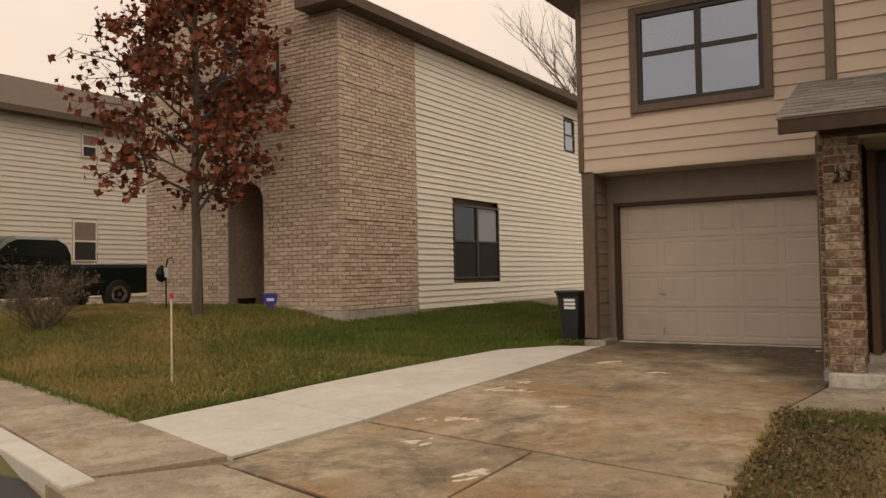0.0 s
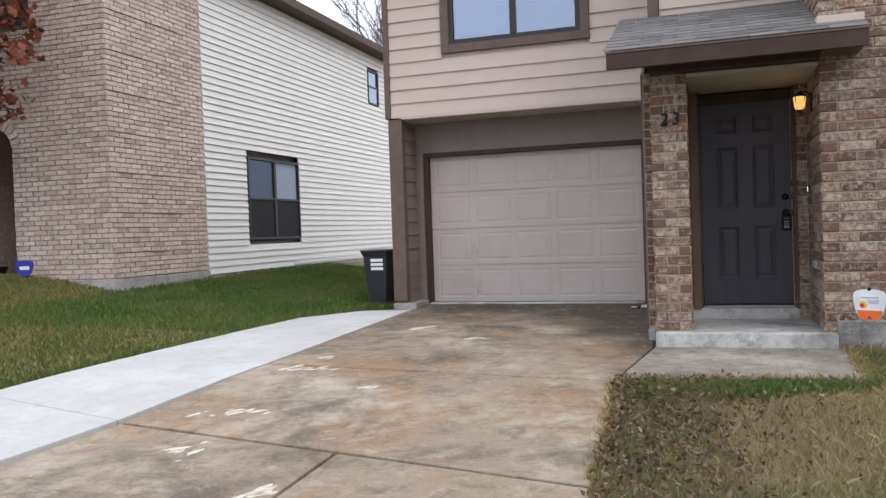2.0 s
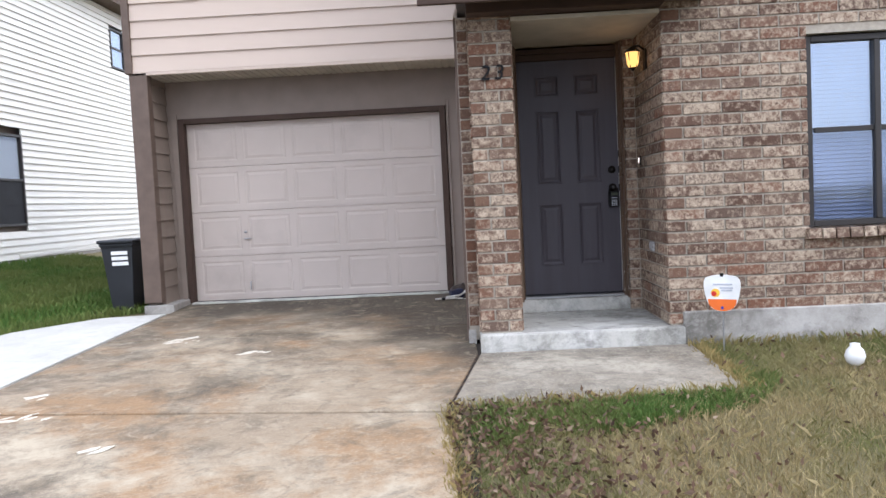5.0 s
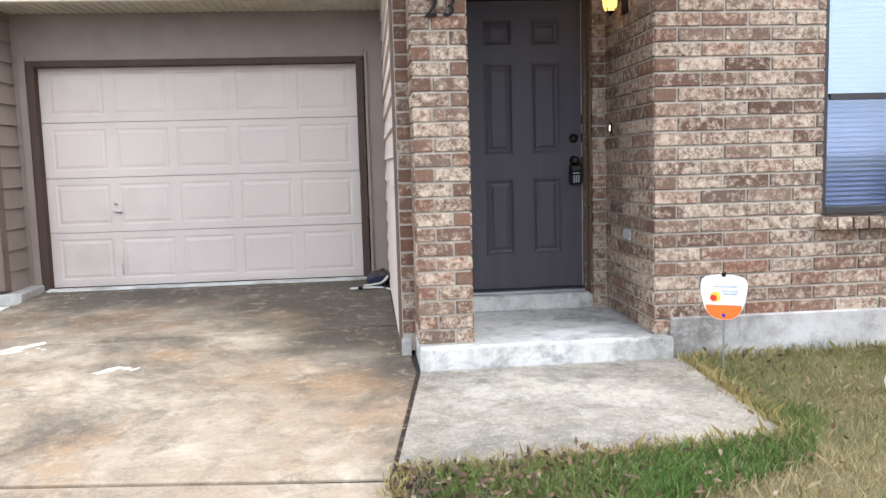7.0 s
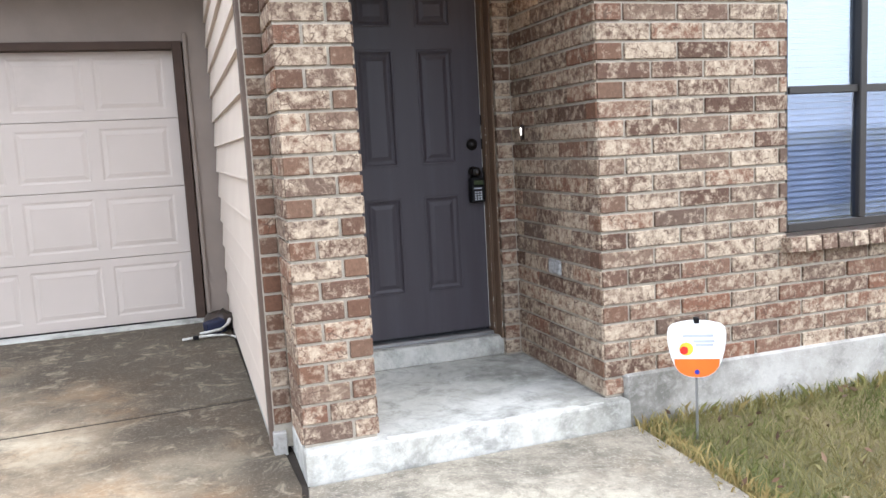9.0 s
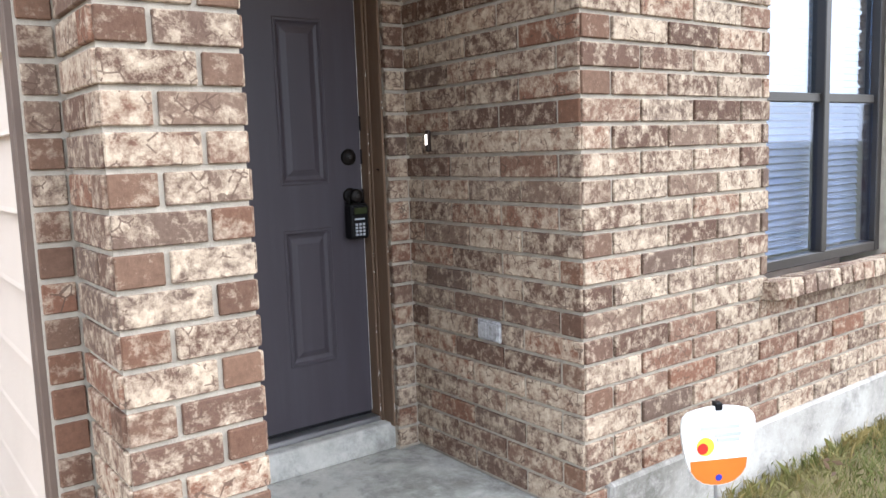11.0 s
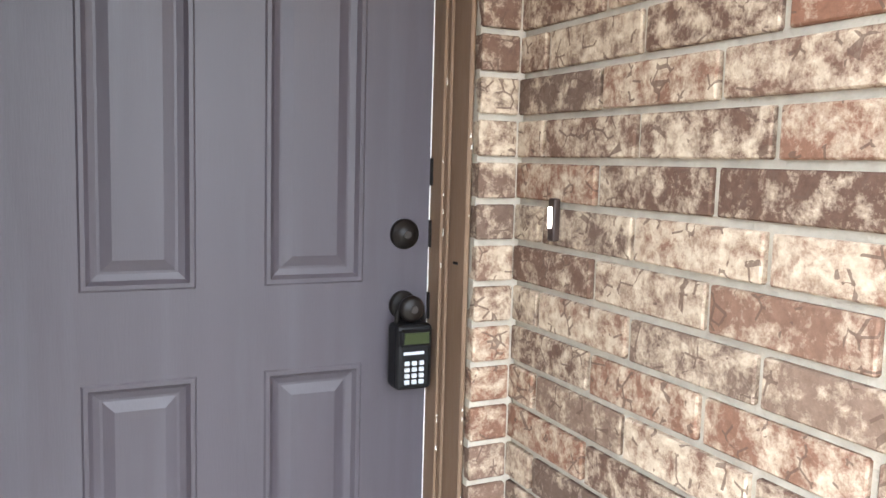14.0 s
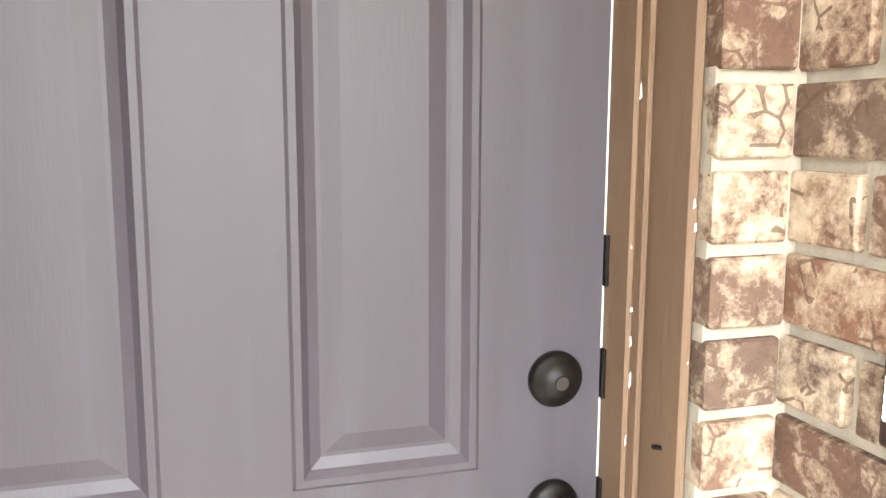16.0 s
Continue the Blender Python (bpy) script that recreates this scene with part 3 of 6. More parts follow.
def brick_face(wall, origin, turn, length, z0, rows, start, holes=(), near=None, key="house", course=COURSE, pitch=PITCH,
               joint=JOINT, material=None, depth=0.03, proud=0.004, seed=1, ledge=0.0):
    """Bricks on one face of a wall. origin: x, y of the face's start; turn: degrees by which its run turns from +x.
    Bricks for which near(u, z) holds are pieces of their own, the rest one joined part."""
    rng = random.Random(seed)
    material = material or M_BRICK
    c, s = math.cos(radians(turn)), math.sin(radians(turn))
    verts, faces = [], []
    for u, z, w in courses_of(length, z0, rows, course, pitch, joint, start, holes):
        x, y = origin[0] + c * u, origin[1] + s * u
        out = rng.uniform(0, 1) * proud + (ledge if ledge and int((z - z0) / course) % 8 == 5 and u < 1.3 + rng.random() else 0)
        x, y = x + s * out, y - c * out
        h = course - joint + rng.uniform(-1, 1) * 0.001
        if near and near(u, z):
            plain = key == "house" and 0.06 < w < 0.13 and rng.random() < 0.6
            ob = new("brick", brick_mesh(key + "_end" if plain else key, w, course - joint, depth, M_BRICK_H if plain else material, rng))
            ob.matrix_basis = pose(x - s * 0, y, z, rng.uniform(-0.4, 0.4), rng.uniform(-0.35, 0.35), turn) @ Matrix.Translation((0, depth, 0))
            ob.parent = wall
        else:
            b, ch = len(verts), 0.004
            for px, py, pz in ((-w / 2, 0, -h / 2), (w / 2, 0, -h / 2), (w / 2, 0, h / 2), (-w / 2, 0, h / 2)):
                sx, sz = (1 if px > 0 else -1), (1 if pz > 0 else -1)
                for qx, qy, qz in ((px - sx * ch, 0, pz - sz * ch), (px, ch, pz), (px, depth, pz)):
                    verts.append((x + c * qx - s * qy, y + s * qx + c * qy, z + qz))
            for k in range(4):
                n = (k + 1) % 4
                faces.append((b + 3 * k + 1, b + 3 * n + 1, b + 3 * n, b + 3 * k))
                faces.append((b + 3 * k + 2, b + 3 * n + 2, b + 3 * n + 1, b + 3 * k + 1))
            faces.append((b, b + 3, b + 6, b + 9))
    if faces:
        me = bpy.data.meshes.new("brickwork")
        me.from_pydata(verts, [], faces)
        me.materials.append(material)
        ob = new("brickwork", me)
        ob.parent = wall
        tagged(ob, kind="stuff")


def lap_siding(wall, origin, turn, length, z0, z1, exposure, material, holes=(), lip=0.024, name="board"):
    """Horizontal lap boards, each a wedge that stands out at its lower edge."""
    c, s = math.cos(radians(turn)), math.sin(radians(turn))
    z = z0
    while z < z1 - 0.03:
        top = min(z + exposure, z1)
        cuts = [(h[0], h[1]) for h in holes if h[2] < top - 0.02 and h[3] > z + 0.02]
        for a, b in spans(0, length, cuts):
            bm = bmesh.new()
            prof = [(0.012, z), (-lip, z), (-lip + 0.003, z + 0.012), (-0.003, top), (0.012, top)]
            ends = []
            for u in (a, b):
                ends.append([bm.verts.new((origin[0] + c * u - s * v, origin[1] + s * u + c * v, h)) for v, h in prof])
            k = len(prof)
            for i in range(k):
                bm.faces.new((ends[0][i], ends[0][(i + 1) % k], ends[1][(i + 1) % k], ends[1][i]))
            bm.faces.new(ends[0][::-1])
            bm.faces.new(ends[1])
            bmesh.ops.recalc_face_normals(bm, faces=bm.faces[:])
            part(name, bm, material, wall)
        z = top


def structure(name, bm, material, label, category):
    return tagged(link(name, bm, material), label, category, kind="structure")


# ---------- ground ----------
def ground_sheet():
    xs = sorted(set([-400, -120, -60, -40] + [-30 + 0.6 * i for i in range(66)] + [12, 20, 40, 120, 400]))
    ys = sorted(set([-400, -120, -50, -25, -12] + [-8 + 0.5 * i for i in range(50)] + [20, 40, 120, 400]))
    bm = bmesh.new()
    grid = []
    for y in ys:
        row = []
        for x in xs:
            z = lawn_z(x, y) - 0.035 + 0.012 * noise.noise((x * 1.7, y * 1.7, 0))
            if kerb_y(x) > y:
                z = min(z, -0.56)
            row.append(bm.verts.new((x, y, z)))
        grid.append(row)
    for j in range(len(ys) - 1):
        for i in range(len(xs) - 1):
            bm.faces.new((grid[j][i], grid[j][i + 1], grid[j + 1][i + 1], grid[j + 1][i]))
    return structure("ground", bm, M_LAWN, "uneven lawn soil under short dormant grass", "lawn")


def kerb_y(x):
    """The street-side line of the kerb."""
    return -5.0 - 0.30 * (x + 7.32)


def walk_y(x):
    """The lawn-side line of the sidewalk."""
    return -3.92 - 0.27 * (x + 6.855)


ground = ground_sheet()


road = structure("road", slab([(-60, kerb_y(-60) - 0.0), (30, kerb_y(30)), (60, -60), (-60, -60)], -0.47, 0.2), M_ROAD, "dark worn asphalt street", "road")

# driveway: panels of old concrete with open joints between them
driveway = tagged(link("driveway", slab([(-4.78, -5.9), (-1.5, -7.2), (-1.44, -1.5), (-1.40, 0), (-1.48, 3.34), (-4.80, 3.34), (-4.76, 0)], lambda x, y: ground_z(y) - 0.009, 0.12), M_JOINT),
                  "stained brown concrete driveway with peeling pale patches", "driveway", kind="structure")


def drive_piece(name, poly, material, parent, top=0.0):
    n = []
    for i, p in enumerate(poly):
        q = poly[(i + 1) % len(poly)]
        k = max(1, int(math.dist(p, q) / 0.6))
        n += [(p[0] + (q[0] - p[0]) * j / k, p[1] + (q[1] - p[1]) * j / k) for j in range(k)]
    return part(name, slab(n, lambda x, y: ground_z(y) + top, 0.1, bevel=0.006), material, parent)


L, R = -4.755, -1.60
drive_piece("panel", [(L, 1.012), (-1.50, 1.172), (-1.53, 3.34), (L - 0.03, 3.34)], M_DRIVE, driveway)
drive_piece("panel", [(L, -1.20), (-1.63, -1.535), (-1.435, -0.06), (-1.49, 1.136), (L, 0.976)], M_DRIVE, driveway)
drive_piece("panel", [(L, -3.10), (-1.50, -3.69), (-1.57, -2.2), (-1.635, -1.57), (L, -1.235)], M_DRIVE, driveway)
drive_piece("panel", [(L - 0.2, -4.62), (-3.02, -5.04), (-3.0, -3.455), (L, -3.142)], M_DRIVE, driveway)
drive_piece("panel", [(-3.0, -5.045), (-1.38, -5.5), (-1.49, -3.725), (-2.97, -3.458)], M_DRIVE, driveway)
drive_piece("panel", [(L - 1.0, -5.50), (-1.0, -6.85), (-1.38, -5.52), (L - 0.2, -4.64)], M_SIDE, driveway)
# apron down to the street
part("apron", slab([(-6.4, kerb_y(-6.4)), (0.4, kerb_y(0.4)), (-1.0, -6.86), (-5.76, -5.51)], lambda x, y: -0.46 + 0.055 * max(0, y - kerb_y(x)), 0.08), M_SIDE, driveway)

# pale new strip beside the driveway
strip = tagged(link("concrete_strip", slab([(-6.85, -3.9), (-4.99, -4.45), (-4.78, 2.55), (-6.04, 1.8)], lambda x, y: ground_z(y) - 0.02, 0.1), M_JOINT),
               "clean pale concrete strip along the driveway edge", "pavement", kind="structure")
drive_piece("panel", [(-6.855, -3.92), (-5.03, -4.46), (-4.84, -3.08), (-6.60, -2.60)], M_STRIP, strip, 0.004)
drive_piece("panel", [(-6.598, -2.588), (-4.838, -3.068), (-4.775, -1.0), (-4.79, 0.2), (-6.26, 0.5)], M_STRIP, strip, 0.004)
drive_piece("panel", [(-6.258, 0.512), (-4.79, 0.212), (-4.80, 2.55), (-5.45, 2.45), (-6.06, 1.75)], M_STRIP, strip, 0.004)

# front walk
walkway = tagged(link("front_walk", slab([(-1.57, -1.40), (0.10, -1.28), (0.10, -0.06), (-1.42, -0.06)], lambda x, y: ground_z(y) - 0.02, 0.1), M_JOINT),
                 "weathered grey concrete walk slab below the porch", "walkway", kind="structure")
drive_piece("panel", [(-1.598, -1.445), (-0.7, -1.40), (0.125, -1.31), (0.13, -0.07), (-1.412, -0.09)], M_WALK, walkway, 0.003)

# sidewalk panels and kerb
sidewalk = tagged(link("sidewalk", slab([(-30, walk_y(-30)), (-5.1, walk_y(-5.1)), (-5.8, kerb_y(-5.8) + 0.3), (-30, kerb_y(-30) + 0.3)], lambda x, y: ground_z(y) - 0.02, 0.1), M_JOINT),
                  "stained concrete sidewalk along the kerb", "sidewalk", kind="structure")
edges = [-30, -26, -22, -18, -15, -12.6, -10.4, -8.6, -6.87, -5.06]
for a, b in zip(edges, edges[1:]):
    pl = [(a + 0.012, walk_y(a)), (b - 0.012, walk_y(b)), (b - 0.55, kerb_y(b - 0.55) + 0.26), (a - 0.53, kerb_y(a - 0.53) + 0.26)]
    part("panel", slab(pl, lambda x, y: ground_z(y), 0.1, bevel=0.008), M_SIDE, sidewalk)
kb = bmesh.new()
for a, b in ((-30, -24), (-24, -18), (-18, -12), (-12, -8.8), (-8.8, -5.45)):
    slab([(a, kerb_y(a) + 0.25), (b - 0.01, kerb_y(b) + 0.25), (b - 0.01, kerb_y(b)), (a, kerb_y(a))], lambda x, y: -0.333, 0.3, kb, 0.02)
kerb = structure("kerb", kb, M_STRIP, "pale worn concrete kerb above the street", "kerb")

# peeling pale patches on the driveway
rng = random.Random(5)
for cx, cy, n, sx, sy in ((-4.28, -1.36, 6, 0.26, 0.10), (-4.33, -0.90, 2, 0.08, 0.05), (-4.12, -2.80, 6, 0.20, 0.15), (-3.85, -3.62, 3, 0.10, 0.16), (-3.08, -4.08, 5, 0.12, 0.20),
                          (-3.16, 0.27, 2, 0.13, 0.04), (-3.98, 0.95, 5, 0.18, 0.12), (-3.44, -2.0, 1, 0.05, 0.05)):
    bm = bmesh.new()
    for i in range(n * 2):
        px, py = cx + rng.gauss(0, sx * 0.6), cy + rng.gauss(0, sy * 0.6)
        r, ang, k = 0.012 + 0.066 * rng.random() ** 1.7, rng.uniform(0.5, 1.3), 17
        pl = []
        for j in range(k):
            t = 2 * math.pi * j / k
            q = r * rng.uniform(0.55, 1.1)
            ax, ay = q * 1.5 * math.cos(t), q * 0.55 * math.sin(t)
            pl.append((px + ax * math.cos(ang) - ay * math.sin(ang), py + ax * math.sin(ang) + ay * math.cos(ang)))
        slab(pl, lambda x, y: ground_z(y) + 0.003, 0.004, bm)
    part("paint_flakes", bm, M_PEEL, driveway, "peeled pale coating flakes")

# ---------- the house: porch and brick wing ----------
WING_TOP = 5.4
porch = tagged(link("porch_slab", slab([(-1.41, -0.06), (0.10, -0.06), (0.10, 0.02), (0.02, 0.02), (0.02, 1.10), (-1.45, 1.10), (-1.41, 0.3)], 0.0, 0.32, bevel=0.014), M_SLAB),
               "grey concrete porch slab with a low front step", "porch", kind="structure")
wr = random.Random(19)
edge_top = [(-1.06 + 0.013 * i, -0.050) for i in range(80)]
edge_in = [(x, -0.022 + 0.035 * noise.noise((x * 5, 0, 0)) + 0.022 * noise.noise((x * 19, 3, 0)) + wr.uniform(-0.004, 0.004)) for x, _ in edge_top]
part("worn_edge", slab(edge_top + edge_in[::-1], 0.0012, 0.003), M_STRIP, porch, "pale worn front edge")
part("door_riser", box(-1.13, -0.02, 0.98, 1.08, 0.0, 0.112, 0.006), M_SLAB, porch)
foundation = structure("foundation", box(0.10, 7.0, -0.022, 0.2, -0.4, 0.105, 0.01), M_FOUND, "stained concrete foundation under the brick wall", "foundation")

WIN = (1.05, 2.10, 0.69, 2.08)


def wall_blocks(name, label, pieces, material, category="wall"):
    root = structure(name, box(*pieces[0]), material, label, category)
    for p in pieces[1:]:
        part("wall_panel", box(*p), material, root)
    return root


wing = wall_blocks("wall_wing", "mottled brown brick house wall with pale smears", [
    (0.009, WIN[0] - 0.01, 0.009, 0.25, 0.0, WING_TOP), (WIN[1] + 0.01, 7.0, 0.009, 0.25, 0.0, WING_TOP),
    (WIN[0] - 0.01, WIN[1] + 0.01, 0.009, 0.25, 0.0, WIN[2] - 0.09), (WIN[0] - 0.01, WIN[1] + 0.01, 0.009, 0.25, WIN[3] + 0.01, WING_TOP),
    (0.009, 0.2, 0.25, 1.20, 0.0, WING_TOP), (-0.097, 0.009, 0.951, 1.036, 0.0, 2.31)], M_MORTAR)
ROWS_W = int(WING_TOP / COURSE)
HEAD = 0.106
brick_face(wing, (0.0, 0.0), 0, 7.0, 0.0, ROWS_W, lambda r: (PITCH if r % 2 else HEAD + 0.036), ((WIN[0], WIN[1], WIN[2] - 0.1, WIN[3]),),
           near=lambda u, z: u < 2.05 and z < 2.42, seed=11)
brick_face(wing, (0.0, 1.12), -90, 1.12, 0.0, ROWS_W, lambda r: ((1.12 - HEAD) % PITCH or PITCH) if r % 2 else ((1.12 - PITCH - 0.0) % PITCH or PITCH),
           near=lambda u, z: z < 2.35, seed=12)
# narrow brick return beside the jamb
brick_face(wing, (-0.104, 0.942), 0, 0.101, 0.0, 27, lambda r: 0.101, near=lambda u, z: True, seed=13, key="return", depth=0.088)

# window sill of bricks on edge
sill = thing("window_sill", "projecting brick sill under the front window", "window sill", 1.555, -0.03, 0.6, kind="structure")
sr = random.Random(3)
for i in range(12):
    ob = new("brick", brick_mesh("sill", 0.088, 0.075, 0.11, M_BRICK, sr))
    ob.matrix_basis = pose(-0.50 + 0.0985 * i, 0.02, 0.035 + sr.uniform(-0.002, 0.002), -6, 0, sr.uniform(-0.6, 0.6)) @ Matrix.Translation((0, 0.05, 0))
    ob.parent = sill


def window(name, label, x0, x1, y, z0, z1, cols, mid, lower, depth=0.07, blind=None, frame=0.045, upper=None, bar=0.022):
    """A hung window in a wall whose outside looks to -y: frame, mullion, sash rails, panes and what hangs behind."""
    w = thing(name, label, "window", (x0 + x1) / 2, y, z0, kind="structure")
    X0, X1, Z1 = x0 - (x0 + x1) / 2, x1 - (x0 + x1) / 2, z1 - z0
    bm = bmesh.new()
    for b in ((X0, X0 + frame, 0, depth, 0, Z1), (X1 - frame, X1, 0, depth, 0, Z1), (X0 + frame, X1 - frame, 0, depth, 0, frame), (X0 + frame, X1 - frame, 0, depth, Z1 - frame, Z1)):
        box(*b, 0.004, bm)
    part("window_frame", bm, M_FRAME, w)
    cw = (X1 - X0 - 2 * frame) / cols
    for c in range(cols):
        a, b = X0 + frame + c * cw, X0 + frame + (c + 1) * cw
        if c:
            part("mullion", box(a - bar, a + bar, -0.004, depth - 0.01, frame, Z1 - frame, 0.004), M_FRAME, w)
        part("sash_rail", box(a + 0.02, b - 0.02, 0.012, 0.045, mid - bar * 0.9, mid + bar * 0.9, 0.004), M_FRAME, w)
        p = part("pane", box(a + 0.01, b - 0.01, 0.036, 0.040, mid, Z1 - frame * 0.6), upper or M_GLASS, w)
        q = part("pane", box(a + 0.01, b - 0.01, 0.022, 0.026, frame * 0.6, mid), lower, w)
        p.visible_shadow = q.visible_shadow = False
    if blind is M_CURTAIN:
        # pale sheet behind the left column imitates the lighter sky mirrored there
        part("curtain", box(X0 + 0.02, 0.0, 0.12, 0.125, 0, Z1), blind, w, "pale sheet for the brighter sky reflection")
    elif blind:
        n = int((Z1 - 0.08) / 0.03)
        bm = bmesh.new()
        for i in range(n):
            z = 0.05 + i * 0.03
            slab_b = [(X0 + 0.05, 0.085, z), (X1 - 0.05, 0.085, z), (X1 - 0.05, 0.098, z + 0.026), (X0 + 0.05, 0.098, z + 0.026)]
            bm.faces.new([bm.verts.new(v) for v in slab_b])
        part("blind", bm, blind, w, "white slatted blind", False)
    # dark sheet just behind the window, painted in place of a dim room
    part("room_shade_sheet", box(X0, X1, 0.22, 0.23, 0, Z1), M_DARK, w)
    return w


window("window_1", "dark framed front window with lowered white blinds", WIN[0] + 0.005, WIN[1] - 0.005, 0.055, WIN[2] - 0.005, WIN[3], 2, 0.71, M_GLASS_S, blind=M_BLIND)

# pillar
pillar = wall_blocks("brick_pillar", "mottled brown brick porch pillar on the slab", [(-1.401, -1.094, 0.009, 0.30, 0.0, 2.42), (-1.493, -1.38, 0.331, 0.5, -0.1, 2.42)], M_MORTAR, "pillar")
PW = 0.325
brick_face(pillar, (-1.41, 0.0), 0, PW, 0.0, 28, lambda r: PW - HEAD if r % 2 == 0 else HEAD + 0.012, near=lambda u, z: True, seed=21)
brick_face(pillar, (-1.41, 0.31), -90, 0.31, 0.0, 28, lambda r: 0.31 - HEAD if r % 2 else 0.31, near=lambda u, z: True, seed=22)
brick_face(pillar, (-1.085, 0.0), 90, 0.31, 0.0, 28, lambda r: 0.31 if r % 2 else HEAD, seed=23)
brick_face(pillar, (-1.495, 0.325), 0, 0.09, 0.0, 28, lambda r: 0.09, near=lambda u, z: True, seed=24)

# digits on the pillar
for ch, x in (("2", -1.290), ("3", -1.190)):
    cu = bpy.data.curves.new("digit", "FONT")
    cu.body, cu.size, cu.extrude, cu.bevel_depth, cu.align_x, cu.shear = ch, 0.155, 0.006, 0.0004, "CENTER", 0.15
    tmp = bpy.data.objects.new("digit_curve", cu)
    scene.collection.objects.link(tmp)
    me = bpy.data.meshes.new_from_object(tmp.evaluated_get(bpy.context.evaluated_depsgraph_get()))
    bpy.data.objects.remove(tmp)
    me.materials.clear()
    me.materials.append(M_BLACK)
    d = new("house_number", me)
    d.matrix_basis = pose(x, -0.016, 1.88, 90, 0, 0)
    tagged(d, "black metal house number digit on the brick pillar", "house number", group="house number")

# wall above the door and inner left wall of the porch
head_wall = wall_blocks("wall_door", "brown trimmed wall round the front door", [(-1.45, -0.0, 1.12, 1.3, 2.30, 5.4), (-1.30, -1.085, 1.15, 1.3, 0.0, 2.30), (-0.04, 0.02, 1.152, 1.3, 0.0, 2.30)], M_TRIM)
wall_left = wall_blocks("wall_porch_side", "side wall between garage recess and porch", [(-1.485, -1.30, 0.5, 3.40, -0.05, 2.6)], M_TAUPE)
lap_siding(wall_left, (-1.487, 3.33), -90, 2.95, -0.03, 2.50, 0.19, M_SIDING_P, ())
part("corner_board", box(-1.512, -1.46, 0.335, 0.40, -0.09, 2.42, 0.004), M_TRIM, wall_left)
part("base_strip", box(-1.50, -1.44, 0.30, 3.3, -0.13, -0.02, 0.004), M_FOOT, wall_left)
lap_siding(head_wall, (-1.36, 1.115), 0, 1.36, 3.02, 5.3, 0.19, M_SIDING, ())
part("corner_board", box(-1.475, -1.365, 1.07, 1.115, 3.05, 5.4, 0.004), M_TRIM, head_wall)

# porch ceiling, beam
ceiling = structure("ceiling", box(-1.084, -0.002, 0.0, 1.16, 2.30, 2.33), M_SOFFIT, "cream painted porch ceiling board", "ceiling")
beam = structure("beam_1", box(-1.41, 0.0, -0.16, -0.012, 2.335, 2.47, 0.006), M_TRIM_D, "dark brown painted porch beam", "beam")

# porch roof: sheathing, fascia, shingles
proof = thing("porch_roof", "small shed roof of grey shingles over the porch", "roof", -0.7, 0.3, 2.5, kind="structure")
O = Vector((-0.7, 0.3, 2.5))
E0, E1 = Vector((-1.74, -0.42, 2.50)), Vector((-1.74, 1.14, 3.14))
slope = (E1 - E0)
run = slope.length
pitch = math.degrees(math.atan2(slope.z, slope.y))
bm = bmesh.new()
vs = []
for x in (-1.73, 0.0):
    vs.append([bm.verts.new(Vector(v) - O) for v in ((x, -0.41, 2.475), (x, 1.14, 3.11), (x, 1.14, 2.98), (x, -0.41, 2.36))])
for i in range(4):
    bm.faces.new((vs[0][i], vs[0][(i + 1) % 4], vs[1][(i + 1) % 4], vs[1][i]))
bm.faces.new(vs[0][::-1]); bm.faces.new(vs[1])
bmesh.ops.recalc_face_normals(bm, faces=bm.faces[:])
part("deck", bm, M_TRIM, proof)
part("fascia", box(-1.74 + 0.7, 0.32 + 0.7, -0.445 - 0.3, -0.41 - 0.3, 2.345 - 2.5, 2.485 - 2.5, 0.004), M_TRIM_D, proof, "dark brown fascia board")
part("return_deck", box(0.0 + 0.7, 0.31 + 0.7, -0.41 - 0.3, -0.005 - 0.3, 2.37 - 2.5, 2.47 - 2.5, 0.004), M_TRIM, proof)
part("drip_edge", box(-1.75 + 0.7, 0.33 + 0.7, -0.452 - 0.3, -0.43 - 0.3, 2.485 - 2.5, 2.50 - 2.5), M_TRIM, proof)
sh_me = {}
sr = random.Random(8)
ROWN = 11
for r in range(ROWN):
    u0 = r * run / ROWN
    xx = -1.765 - (0.12 if r % 2 else 0.0)
    while xx < 0.30:
        w = 0.30
        a, b = max(xx, -1.765), min(xx + w, 0.33 if r < 3 else 0.0)
        xx += w
        if b - a < 0.04:
            continue
        k = round(b - a, 3)
        if k not in sh_me:
            s = box(-k / 2 + 0.003, k / 2 - 0.003, 0, 0.20, 0, 0.007, 0.002)
            me = bpy.data.meshes.new("shingle")
            s.to_mesh(me)
            s.free()
            me.materials.append(M_SHINGLE)
            sh_me[k] = me
        ob = new("shingle", sh_me[k])
        base = E0 + slope * (u0 / run) - O
        ob.matrix_basis = Matrix.Translation((0.5 * (a + b) + 0.7, base.y - 0.03, base.z + 0.006)) @ pose(0, 0, 0, pitch - 2.2 + sr.uniform(-0.4, 0.4))
        ob.parent = proof
part("flashing", box(-0.03 + 0.7, 0.33 + 0.7, -0.20 - 0.3, -0.01 - 0.3, 2.60 - 2.5, 2.67 - 2.5, 0.004), M_SIDING, proof, "pale painted flashing block")

